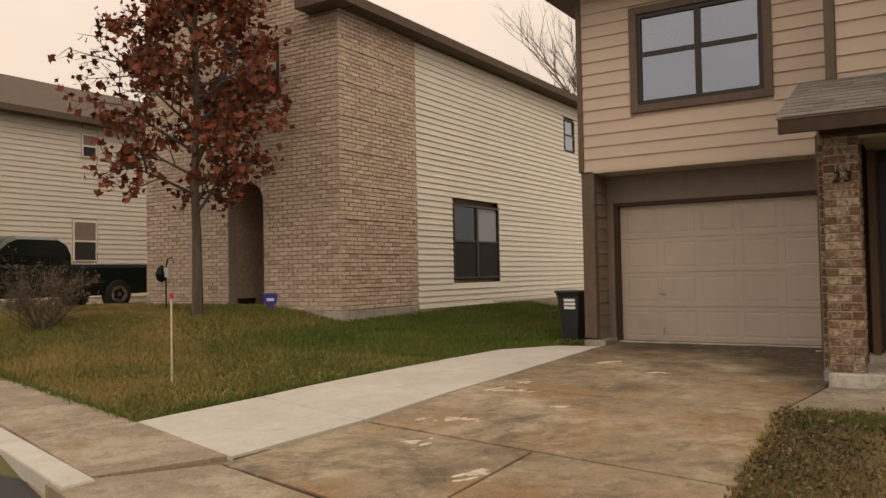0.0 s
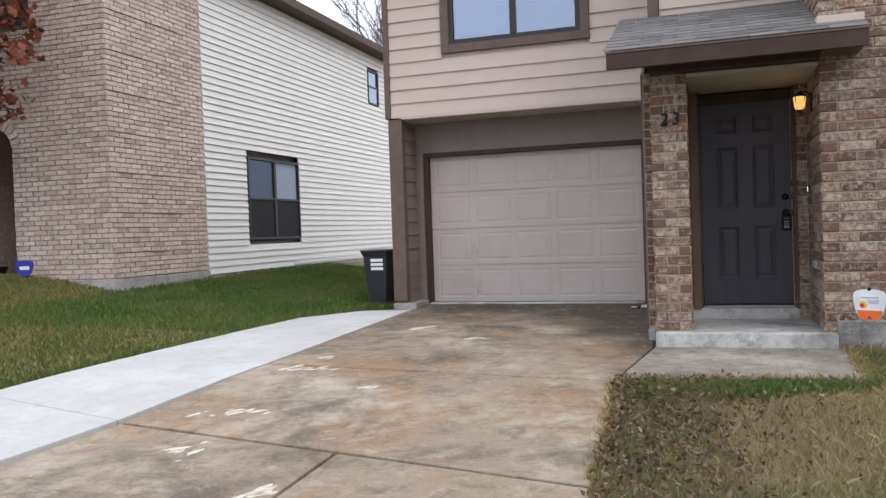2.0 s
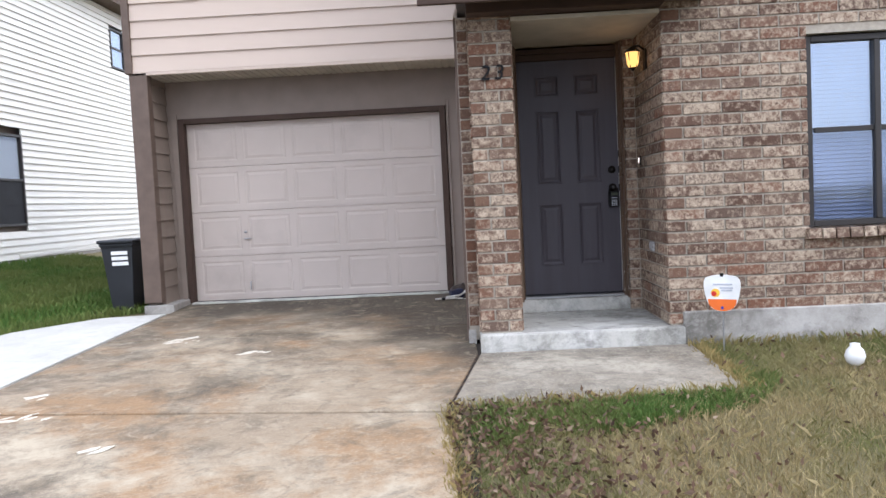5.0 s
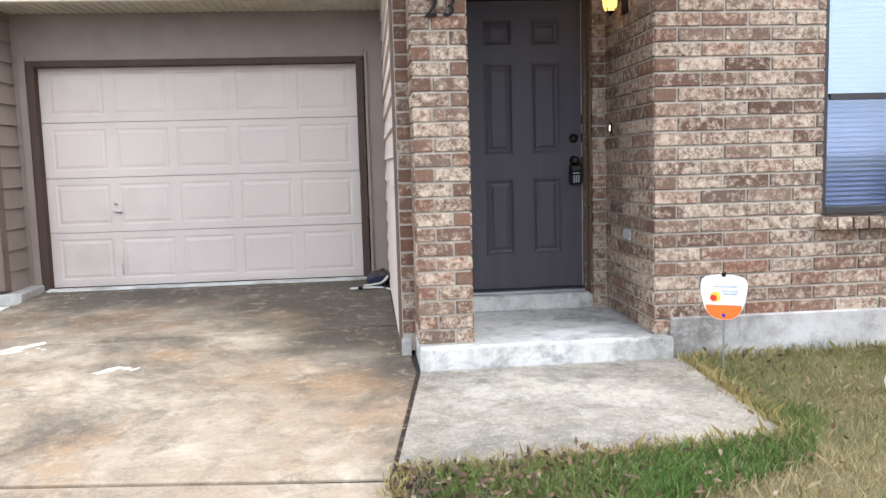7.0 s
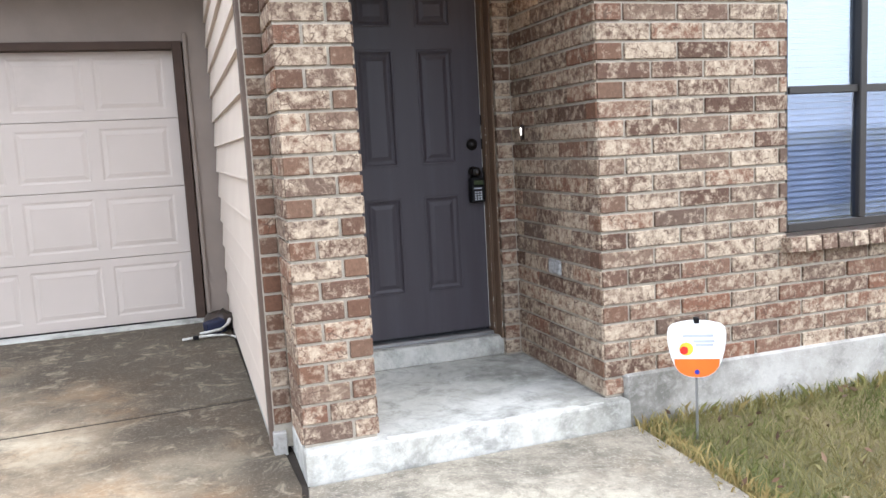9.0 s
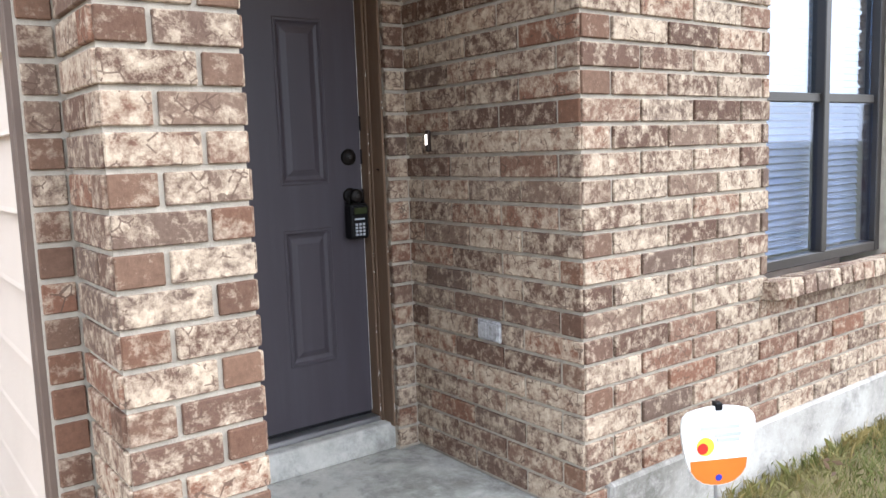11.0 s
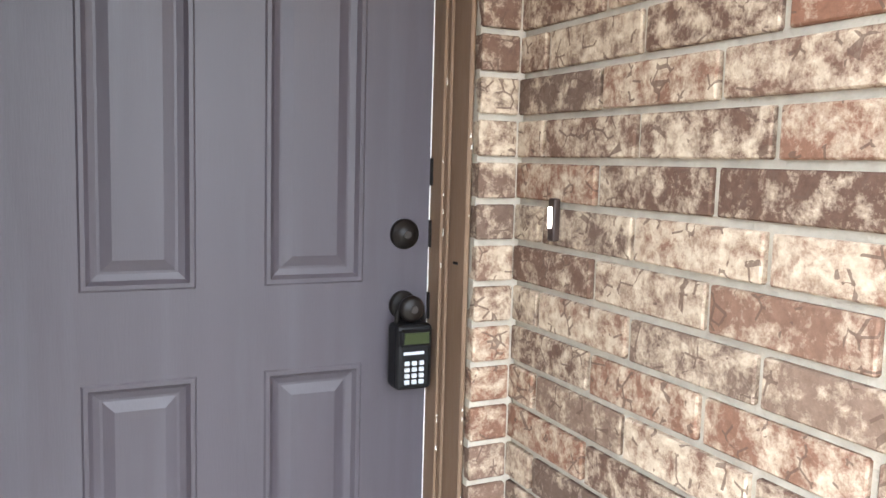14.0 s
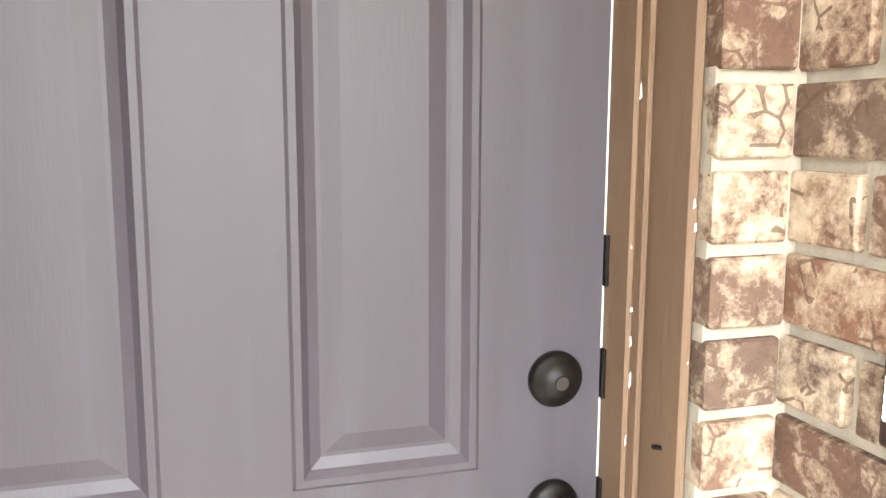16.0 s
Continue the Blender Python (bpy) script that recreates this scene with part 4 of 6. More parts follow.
# ---------- front door ----------
door = thing("door_1", "dark grey six-panel front door, slightly ajar at the latch", "door", -0.563, 1.09, 0.148, kind="structure")
xs = [-0.425, -0.275, -0.067, 0.065, 0.275, 0.425]
zs = [0.0, 0.245, 0.79, 0.964, 1.60, 1.72, 1.90, 2.03]
cells = {(c, r) for c in (1, 3) for r in (1, 3, 5)}
leaf = part("leaf", panelled(xs, zs, cells, 0.0, 0.044, [(0.004, -0.003), (0.012, -0.003), (0.020, 0.005), (0.032, 0.0095), (0.037, 0.0095), (0.058, 0.003)]), M_DOOR, door)
part("sweep", box(-0.423, 0.423, 0.002, 0.03, -0.022, -0.002), M_BLACK, door)
for nm, z in (("deadbolt", 1.065), ("knob", 0.910)):
    k = [(0.033, 0.0), (0.033, 0.006), (0.029, 0.012), (0.022, 0.015), (0.020, 0.020), (0.001, 0.021)] if nm == "deadbolt" else \
        [(0.032, 0.0), (0.032, 0.005), (0.026, 0.012), (0.013, 0.016), (0.012, 0.030), (0.020, 0.036), (0.028, 0.046), (0.028, 0.056), (0.020, 0.064), (0.001, 0.066)]
    ob = part(nm, lathe(k, 28, None, (0.367, 0.0, z), "y"), M_BRONZE, door, "dark bronze " + nm, True)
    part("keyhole", lathe([(0.008, 0), (0.008, 0.003), (0.001, 0.003)], 12, None, (0.367, -0.0205 if nm == "deadbolt" else -0.0655, z), "y"), M_FRAME, ob)
for z in (0.905, 1.065, 1.20):
    part("strike", box(0.4265, 0.4325, -0.004, 0.03, z - 0.03, z + 0.03, 0.0015), M_BRONZE, door)
part("edge_strip", box(0.4265, 0.4305, 0.006, 0.02, 0.0, 2.03), M_CAULK, door, "white weatherstrip in the door gap")

# lock box hanging from the knob
lockbox = thing("lock_box", "black key lock box with keypad hanging from the door knob", "lock box", -0.193, 1.048, 0.885)
bm = box(-0.042, 0.042, -0.026, 0.030, 0.0, 0.142, 0.012, seg=3)
part("body", bm, M_BLACK, lockbox, smooth=False)
part("hood", box(-0.037, 0.037, -0.033, -0.02, 0.096, 0.132, 0.005), M_BLACK, lockbox)
part("display", box(-0.028, 0.028, -0.0352, -0.032, 0.102, 0.126), M_LCD, lockbox, "small green display")
for r in range(4):
    for c in range(3):
        part("key", box(-0.024 + 0.0165 * c, -0.0125 + 0.0165 * c, -0.030, -0.0255, 0.014 + 0.0135 * r, 0.0235 + 0.0135 * r, 0.0015), M_KEY, lockbox, "pale grey keypad key" if r + c == 0 else "")
part("brand_bar", box(-0.026, 0.02, -0.0285, -0.0258, 0.078, 0.084), M_GREY_TXT, lockbox)
part("shackle", tube([(-0.030, 0.005, 0.12), (-0.030, 0.005, 0.16), (-0.022, 0.005, 0.184), (0.0, 0.005, 0.195), (0.022, 0.005, 0.184), (0.030, 0.005, 0.16), (0.030, 0.005, 0.12)], 0.006), M_BRONZE, lockbox, smooth=True)

# door frame, threshold
frame_1 = thing("door_frame", "weathered brown wooden door frame with chipped paint", "door frame", -0.563, 1.09, 0.0, kind="structure")
for sx, nm in ((1, "jamb"), (-1, "jamb")):
    a = sx * 0.431
    bm = bmesh.new()
    for p0, p1, y0, y1 in ((0.0, 0.008, -0.050, 0.06), (0.008, 0.014, -0.064, 0.06), (0.014, 0.017, -0.056, 0.06), (0.017, 0.0285 if sx > 0 else 0.098, -0.134, 0.06)):
        x0, x1 = sorted((a + sx * p0, a + sx * p1))
        box(x0, x1, y0, y1, 0.10, 2.30, 0.004, bm)
    part(nm, bm, M_JAMB, frame_1)
bm = bmesh.new()
box(-0.431, 0.431, -0.0, 0.06, 2.184, 2.24, 0.004, bm)
box(-0.53, 0.53, -0.028, 0.06, 2.24, 2.28, 0.004, bm)
part("head", bm, M_TRIM_D, frame_1)
part("threshold", box(-0.43, 0.43, -0.06, 0.07, 0.113, 0.134, 0.005), M_STEEL, frame_1, "worn metal threshold")
rg = random.Random(4)
bm = bmesh.new()
for i in range(34):
    z = 0.15 + rg.random() ** 1.6 * 1.4
    x, w_, h_ = 0.4315 + rg.choice((0.0, 0.0, 0.018)) + rg.uniform(0.0, 0.004), rg.uniform(0.001, 0.004), rg.uniform(0.003, 0.022)
    bm.faces.new([bm.verts.new((x + a * w_, -0.0508 if x < 0.445 else -0.1348, z + b * h_)) for a, b in ((0, 0), (1, rg.uniform(-0.2, 0.3)), (rg.uniform(0.5, 1), 1), (rg.uniform(0, 0.3), rg.uniform(0.6, 1)))])
part("paint_chips", bm, M_CAULK, frame_1, "white chips where the paint has flaked")
part("nail", tube([(0.449, -0.10, 1.158), (0.438, -0.101, 1.161)], 0.003, 6), M_BLACK, frame_1, "rusty bent nail")

# door bell, outlet, lamp on the reveal
bell = thing("door_bell", "dark bronze door bell with a lit white button on brick", "door bell", -0.008, 0.790, 1.222)
part("plate", box(-0.012, 0.004, -0.011, 0.011, 0.002, 0.084, 0.004, seg=2), M_BELLCASE, bell)
part("button", box(-0.016, -0.010, -0.005, 0.005, 0.027, 0.068, 0.002), M_BELL, bell, "lit white button")
outlet = thing("outdoor_outlet", "small painted outdoor outlet cover on brick", "outlet", -0.006, 0.455, 0.532)
part("plate", box(-0.010, 0.004, -0.062, 0.062, 0.0, 0.076, 0.004), M_OUTLET, outlet)
for y in (-0.03, 0.03):
    part("flap", box(-0.016, -0.009, y - 0.024, y + 0.024, 0.008, 0.068, 0.004), M_OUTLET, outlet)
lamp = thing("wall_lamp", "lit brass wall lantern with warm glass", "lamp", -0.004, 0.50, 1.99)
part("back_plate", box(-0.012, 0.004, -0.05, 0.05, -0.02, 0.14, 0.005), M_BRONZE, lamp)
part("arm", tube([(0, 0, 0.13), (-0.05, 0, 0.17), (-0.10, 0, 0.165)], 0.008), M_BRONZE, lamp, smooth=True)
part("cap", lathe([(0.01, 0.165), (0.03, 0.155), (0.062, 0.13), (0.062, 0.122), (0.02, 0.122)], 8, None, (-0.10, 0, 0)), M_BRONZE, lamp)
part("glass_shade", lathe([(0.030, 0.0), (0.045, 0.03), (0.055, 0.12), (0.02, 0.121)], 8, None, (-0.10, 0, 0)), M_BULB, lamp, "glowing amber glass")
for k in range(4):
    t = math.pi / 4 + k * math.pi / 2
    part("bar", tube([(-0.10 + 0.033 * math.cos(t), 0.033 * math.sin(t), -0.002), (-0.10 + 0.058 * math.cos(t), 0.058 * math.sin(t), 0.123)], 0.0035, 6), M_BRONZE, lamp)
part("finial", lathe([(0.002, -0.03), (0.010, -0.02), (0.034, 0.0), (0.02, 0.004)], 8, None, (-0.10, 0, 0)), M_BRONZE, lamp)
pl = bpy.data.lights.new("porch_bulb", "POINT")
pl.energy, pl.color, pl.shadow_soft_size = 0.3, (1.0, 0.58, 0.24), 0.05
plo = new("porch_bulb", pl)
plo.location = (-0.20, 0.52, 2.07)

# ---------- garage ----------
GY = 3.35
gwall = wall_blocks("wall_garage", "taupe board wall round the garage door", [(-4.72 - 0.42, -4.82, GY, GY + 0.2, -0.05, 2.62), (-1.675, -1.48, GY, GY + 0.2, -0.05, 2.62), (-4.82, -1.675, GY, GY + 0.2, 2.115, 2.62)], M_TAUPE)
frame_g = thing("garage_frame", "dark brown frame round the garage door", "door frame", -3.25, GY, -0.05, kind="structure")
for x0, x1 in ((-4.815, -4.745), (-1.755, -1.685)):
    part("jamb", box(x0 + 3.25, x1 + 3.25, -0.03, 0.14, 0.0, 2.165, 0.004), M_TRIM_D, frame_g)
part("head", box(-4.744 + 3.25, -1.756 + 3.25, -0.03, 0.14, 2.105, 2.165, 0.004), M_TRIM_D, frame_g)
for x0, x1 in ((-4.895, -4.825), (-1.675, -1.645)):
    part("casing", box(x0 + 3.25, x1 + 3.25, -0.02, 0.01, 0.0, 2.23, 0.004), M_TAUPE, frame_g)
gdoor = thing("garage_door", "pale taupe sectional garage door with raised panels, closed", "garage door", -3.25, GY + 0.07, -0.055, kind="structure")
W2 = 1.495
prof = [(0.012, 0.004), (0.020, 0.0045), (0.050, -0.001), (0.060, 0.0)]
for r in range(4):
    pw, gap = 0.50, (2 * W2 - 5 * 0.50) / 6
    xs = [-W2]
    for c in range(5):
        xs += [-W2 + gap + c * (pw + gap), -W2 + gap + c * (pw + gap) + pw]
    xs.append(W2)
    z0, h = 0.02 + r * 0.527, 0.522
    part("section", panelled(xs, [z0, z0 + 0.07, z0 + h - 0.06, z0 + h], {(1 + 2 * c, 1) for c in range(5)}, 0.0, 0.04, prof), M_GDOOR, gdoor)
part("bottom_seal", box(-W2, W2, 0.005, 0.035, -0.004, 0.02), M_BLACK, gdoor)
part("handle", box(-0.885, -0.80, -0.03, -0.008, 0.735, 0.75, 0.005), M_STEEL, gdoor, "small metal latch handle")
part("lock", lathe([(0.016, 0), (0.016, 0.012), (0.001, 0.013)], 14, None, (-0.865, 0.0, 0.82), "y"), M_STEEL, gdoor, smooth=True)
part("pull", tube([(-0.835, -0.004, 0.13), (-0.835, -0.028, 0.14), (-0.835, -0.028, 0.22), (-0.835, -0.004, 0.23)], 0.007), M_STEEL, gdoor, smooth=True)
# recess side wall with lap boards, post, soffit
gside = wall_blocks("wall_garage_side", "taupe lap siding side wall of the garage recess", [(-5.12, -4.96, 2.90, GY + 0.2, -0.10, 2.62)], M_TAUPE)
lap_siding(gside, (-4.95, 2.92), 90, 0.42, 0.0, 2.56, 0.19, M_TAUPE, ())
part("footing", box(-5.14, -4.80, 2.80, GY, -0.16, 0.005, 0.006), M_FOOT, gside)
post = structure("post_1", box(-5.13, -4.93, 2.80, 2.93, 0.03, 2.58, 0.006), M_TRIM, "dark brown corner post beside the garage", "post")
soffit = structure("ceiling_garage", box(-5.10, -1.50, 2.84, GY, 2.555, 2.60), M_SOFFIT, "cream soffit under the upper storey", "ceiling")
bm = bmesh.new()
for i in range(44):
    x = -5.08 + 0.081 * i
    box(x, x + 0.058, 2.845, GY - 0.002, 2.546, 2.556, 0.003, bm)
part("bead_boards", bm, M_SOFFIT, soffit)

# upper storey
UW = (-4.20, -2.42, 3.50, 4.86)
upper = wall_blocks("wall_upper", "tan lap-sided upper storey over the garage", [
    (-5.13, -4.205, 2.83, 3.0, 2.60, 5.45), (-2.415, -1.48, 2.83, 3.0, 2.60, 5.45), (-4.205, -2.415, 2.83, 3.0, 2.60, 3.495), (-4.205, -2.415, 2.83, 3.0, 4.865, 5.45),
    (-5.13, -4.95, 3.0, 12.0, 2.60, 5.45)], M_SIDING)
lap_siding(upper, (-5.09, 2.82), 0, 3.60, 2.585, 5.40, 0.187, M_SIDING, ((0.78, 2.78, 3.40, 4.97),))
lap_siding(upper, (-5.135, 12.0), -90, 9.15, 2.585, 5.40, 0.187, M_SIDING, ())
part("corner_board", box(-5.16, -5.08, 2.775, 2.86, 2.57, 5.42, 0.005), M_TRIM, upper)
part("base_trim", box(-5.10, -1.49, 2.80, 2.835, 2.55, 2.59, 0.004), M_SIDING, upper)
uw = window("window_2", "twin dark framed upper window reflecting the sky", UW[0], UW[1], 2.80, UW[2], UW[3], 2, 0.75, M_GLASS_U, blind=M_CURTAIN, frame=0.065, upper=M_GLASS_U, bar=0.042)
for b in ((-1.0, -0.885, -0.03, 0.03, -0.11, 1.47), (0.885, 1.0, -0.03, 0.03, -0.11, 1.47), (-0.885, 0.885, -0.03, 0.03, -0.11, 0.0), (-0.885, 0.885, -0.03, 0.03, 1.36, 1.47)):
    part("casing", box(*b, 0.004), M_TRIM, uw, "brown window casing")
lower_left = wall_blocks("wall_house_side", "side wall of the house beside the yard", [(-5.12, -4.96, GY + 0.2, 12.0, -0.2, 2.62)], M_SIDING)
roof_m = structure("roof_1", slab([(-5.65, 2.25), (0.5, 2.25), (0.5, 12.5), (-5.65, 12.5)], lambda x, y: 5.42, 0.06), M_TRIM, "brown eave over the upper storey", "roof")
bm = bmesh.new()
vs = [bm.verts.new(v) for v in ((-5.7, 2.2, 5.42), (7.2, 2.2, 5.42), (7.2, 12.5, 5.42), (-5.7, 12.5, 5.42), (-1.0, 7.3, 7.6), (3.0, 7.3, 7.6))]
for f in ((0, 1, 5, 4), (1, 2, 5), (2, 3, 4, 5), (3, 0, 4)):
    bm.faces.new([vs[i] for i in f])
part("roof_slopes", bm, M_ROOF_N, roof_m)
wing_roof = structure("roof_2", slab([(-0.3, -0.45), (7.4, -0.45), (7.4, 2.3), (-0.3, 2.3)], 5.46, 0.06), M_TRIM, "brown eave over the brick wing", "roof")
back_wall = wall_blocks("wall_back", "plain rear part of the house", [(0.2, 7.0, 0.25, 0.45, -0.3, 5.4), (6.8, 7.0, 0.45, 12.0, -0.3, 5.4), (-4.95, 6.8, 11.8, 12.0, -0.3, 5.4)], M_SIDING)

# dumped cord and transformer box beside the garage
M_BAG = mat("dark_brown_plastic_bag", (0.03, 0.022, 0.018), 0.4, (0.05, 0.035, 0.028), 14, 6, 0.6, 0.5, 30)
M_CORD = mat("dirty_white_cord", (0.58, 0.56, 0.52), 0.5, (0.42, 0.40, 0.36), 20, bump=0.05)
clutter = thing("power_box", "navy plastic power box with a dirty white cord", "power box", -1.63, 2.80, -0.06)
bm = box(-0.075, 0.065, -0.06, 0.05, 0.0, 0.10, 0.014, seg=2)
bmesh.ops.rotate(bm, verts=bm.verts, cent=(0, 0, 0), matrix=Matrix.Rotation(radians(18), 3, "Z") @ Matrix.Rotation(radians(-9), 3, "Y"))
part("box_body", bm, M_NAVY, clutter)
part("plug", box(-0.17, -0.13, -0.20, -0.165, 0.006, 0.036, 0.006), M_BLACK, clutter)
part("cord", tube([(-0.24, -0.21, 0.022), (-0.17, -0.185, 0.022), (-0.10, -0.165, 0.020), (-0.02, -0.16, 0.018), (0.05, -0.18, 0.016), (0.10, -0.23, 0.014), (0.135, -0.31, 0.012), (0.145, -0.40, 0.010)], 0.010, 8), M_CORD, clutter, "white cord", True)
part("cord", tube([(-0.12, -0.12, 0.03), (-0.05, -0.085, 0.03), (0.03, -0.09, 0.04), (0.08, -0.05, 0.07), (0.10, 0.0, 0.09), (0.09, 0.06, 0.07)], 0.012, 8), M_CORD, clutter, "white cord", True)
part("cord", tube([(0.12, -0.1, 0.02), (0.13, -0.5, 0.012), (0.14, -1.1, 0.008), (0.15, -1.7, -0.005), (0.17, -2.2, -0.02)], 0.008, 6), M_CABLE, clutter, "black cord along the wall", True)
rag = thing("plastic_bag", "crumpled dark brown plastic bag by the garage corner", "bag", -1.60, 2.94, -0.06)
bm = lathe([(0.10, 0.0), (0.125, 0.03), (0.11, 0.08), (0.075, 0.12), (0.03, 0.14), (0.002, 0.145)], 18)
for v in bm.verts:
    v.co *= 1 + 0.28 * noise.noise(v.co * 16 + Vector((3, 1, 7)))
    v.co.z = max(0.0, v.co.z)
part("bag", bm, M_BAG, rag, smooth=True)
ledge = structure("garage_sill", slab([(-4.74, 3.20), (-1.70, 3.20), (-1.68, 3.345), (-4.76, 3.345)], lambda x, y: ground_z(y) + 0.012, 0.06, bevel=0.006), M_SLAB, "pale concrete lip under the garage door", "sill")


# ---------- yard signs ----------
def yard_sign(name, x, y, z, w, h, label, rz):
    s = thing(name, label, "yard sign", x, y, z, rz=rz)
    half = [(-1.0, 0.0), (-0.985, 0.22), (-0.93, 0.42), (-0.80, 0.62), (-0.60, 0.76), (-0.38, 0.85), (-0.10, 0.93), (0.25, 0.99), (0.55, 1.0), (0.74, 0.95), (0.86, 0.82), (0.93, 0.55), (0.97, 0.25), (0.98, 0.0)]
    bm = bmesh.new()
    pts = [(u * w / 2, v * h / 2) for v, u in half] + [(-u * w / 2, v * h / 2) for v, u in half[-2:0:-1]]
    k = len(pts)
    for y0, order in ((-0.006, 1), (0.006, -1)):
        bm.faces.new([bm.verts.new((a, y0, b)) for a, b in pts[::order]])
    fl = list(bm.faces)
    va, vb = list(fl[0].verts), list(fl[1].verts)[::-1]
    for i in range(k):
        bm.faces.new((va[i], vb[i], vb[(i + 1) % k], va[(i + 1) % k]))
    bmesh.ops.recalc_face_normals(bm, faces=bm.faces[:])
    return s, bm, pts


ysign, bm, pts = yard_sign("yard_sign", 0.305, -0.283, 0.266, 0.25, 0.262, "white and orange yard sign on a thin stake", -28)
face = part("board", bm, M_WHITE, ysign)
low = [p for p in pts if p[1] < -0.055]
bm = bmesh.new()
ord_low = sorted(low, key=lambda p: math.atan2(p[1], p[0]))
edge = [(ord_low[0][0] * 1.04, -0.046)] + ord_low + [(ord_low[-1][0] * 1.04, -0.046)]
bm.faces.new([bm.verts.new((a * 0.99, -0.0075, b * 0.985)) for a, b in edge])
part("orange_band", bm, M_ORANGE, ysign, "orange lower band")
part("disc", lathe([(0.030, 0), (0.030, 0.002), (0.001, 0.002)], 20, None, (-0.045, -0.006, 0.0), "y"), M_YELLOW, ysign, "orange disc")
part("disc", lathe([(0.018, 0), (0.018, 0.0015), (0.001, 0.0015)], 20, None, (-0.055, -0.008, -0.006), "y"), M_RED, ysign)
for i, (a, b, z) in enumerate(((-0.06, 0.07, 0.06), (-0.015, 0.075, 0.035), (-0.005, 0.07, 0.018))):
    part("text_bar", box(a, b, -0.0085, -0.006, z - 0.006, z + 0.006), M_GREY_TXT, ysign)
part("stake", tube([(0, 0.012, 0.13), (0, 0.012, -0.42)], 0.006, 8), M_STEEL, ysign)
part("cap", box(-0.012, 0.012, -0.01, 0.02, 0.115, 0.14, 0.003), M_BLACK, ysign)
part("emblem", lathe([(0.011, 0), (0.011, 0.0015), (0.001, 0.0015)], 14, None, (0.0, -0.0078, -0.105), "y"), M_BLUE, ysign, "small dark round emblem")

solar = thing("garden_light", "small white globe garden light in the grass", "garden light", 0.93, -0.90, -0.15)
part("globe", lathe([(0.02, 0.0), (0.05, 0.02), (0.062, 0.06), (0.05, 0.10), (0.03, 0.12), (0.03, 0.14), (0.002, 0.142)], 16), M_WHITE, solar, smooth=True)
part("spike", tube([(0, 0, 0.01), (0, 0, -0.06)], 0.008, 6), M_STEEL, solar)

# ---------- bin ----------
wbin = thing("wheeled_bin", "black wheeled rubbish bin with white printed panel", "bin", -5.43, 3.10, -0.08)
bm = bmesh.new()
lv = []
for z, hw, hd in ((0.04, 0.12, 0.18), (0.45, 0.155, 0.22), (0.75, 0.18, 0.25), (0.77, 0.195, 0.27), (0.80, 0.195, 0.27)):
    lv.append([bm.verts.new(v) for v in ((-hw, -hd, z), (hw, -hd, z), (hw, hd, z), (-hw, hd, z))])
for a, b in zip(lv, lv[1:]):
    for k in range(4):
        bm.faces.new((a[k], a[(k + 1) % 4], b[(k + 1) % 4], b[k]))
bm.faces.new(lv[0][::-1]); bm.faces.new(lv[-1])
bmesh.ops.bevel(bm, geom=bm.edges[:], offset=0.012, segments=2, affect="EDGES", profile=0.5)
part("body", bm, M_BIN, wbin)
bm = box(-0.21, 0.21, -0.30, 0.29, 0.80, 0.84, 0.018, seg=2)
part("lid", bm, M_BIN, wbin)
for r in range(3):
    part("print", box(-0.06, 0.12, -0.262 + 0.006 * r, -0.22 + 0.006 * r, 0.67 - 0.06 * r, 0.71 - 0.06 * r), M_WHITE, wbin, "white printed lettering bar" if r == 0 else "")
for sx in (-1, 1):
    part("wheel", lathe([(0.10, 0), (0.10, 0.05), (0.04, 0.052)], 16, None, (sx * 0.14 - 0.025, 0.20, 0.10), "x"), M_TYRE, wbin, smooth=False)
part("handle", tube([(-0.16, 0.30, 0.78), (0.16, 0.30, 0.78)], 0.014), M_BIN, wbin)

# ---------- neighbour's house ----------
NX, NY = -10.64, 3.65
nb = thing("neighbour_house", "two-storey tan brick house with white siding", "house", -13.8, 8.0, 0.0)
NO = Vector((-13.8, 8.0, 0))


def nbox(name, x0, x1, y0, y1, z0, z1, m, label="", bevel=0.0):
    return part(name, box(x0 - NO.x, x1 - NO.x, y0 - NO.y, y1 - NO.y, z0, z1, bevel), m, nb, label)


AR0, AR1, ASP = -13.85, -12.77, 2.72
nwall = nbox("wall", NX - 0.2, NX - 0.03, NY + 0.26, 6.40, 0.3, 6.5, M_MORTAR_N)
nbox("wall", NX - 0.35, NX - 0.19, 6.40, 22.0, 0.3, 6.5, M_MORTAR_N)
for b in ((AR1, NX - 0.03, NY + 0.02, NY + 0.25, 0.3, 6.5), (-16.65, AR0, NY + 0.02, NY + 0.25, 0.3, 6.5), (AR0, AR1, NY + 0.02, NY + 0.25, 3.25, 6.5)):
    nbox("front_wall", *b, M_MORTAR_N)
nbox("gable_wall", -16.65, NX - 0.75, NY + 0.02, NY + 0.25, 6.5, 7.96, M_MORTAR_N)
nbox("eave_return", NX - 0.75, NX + 0.42, 3.2, NY + 0.06, 6.47, 6.67, M_TRIM, bevel=0.01)
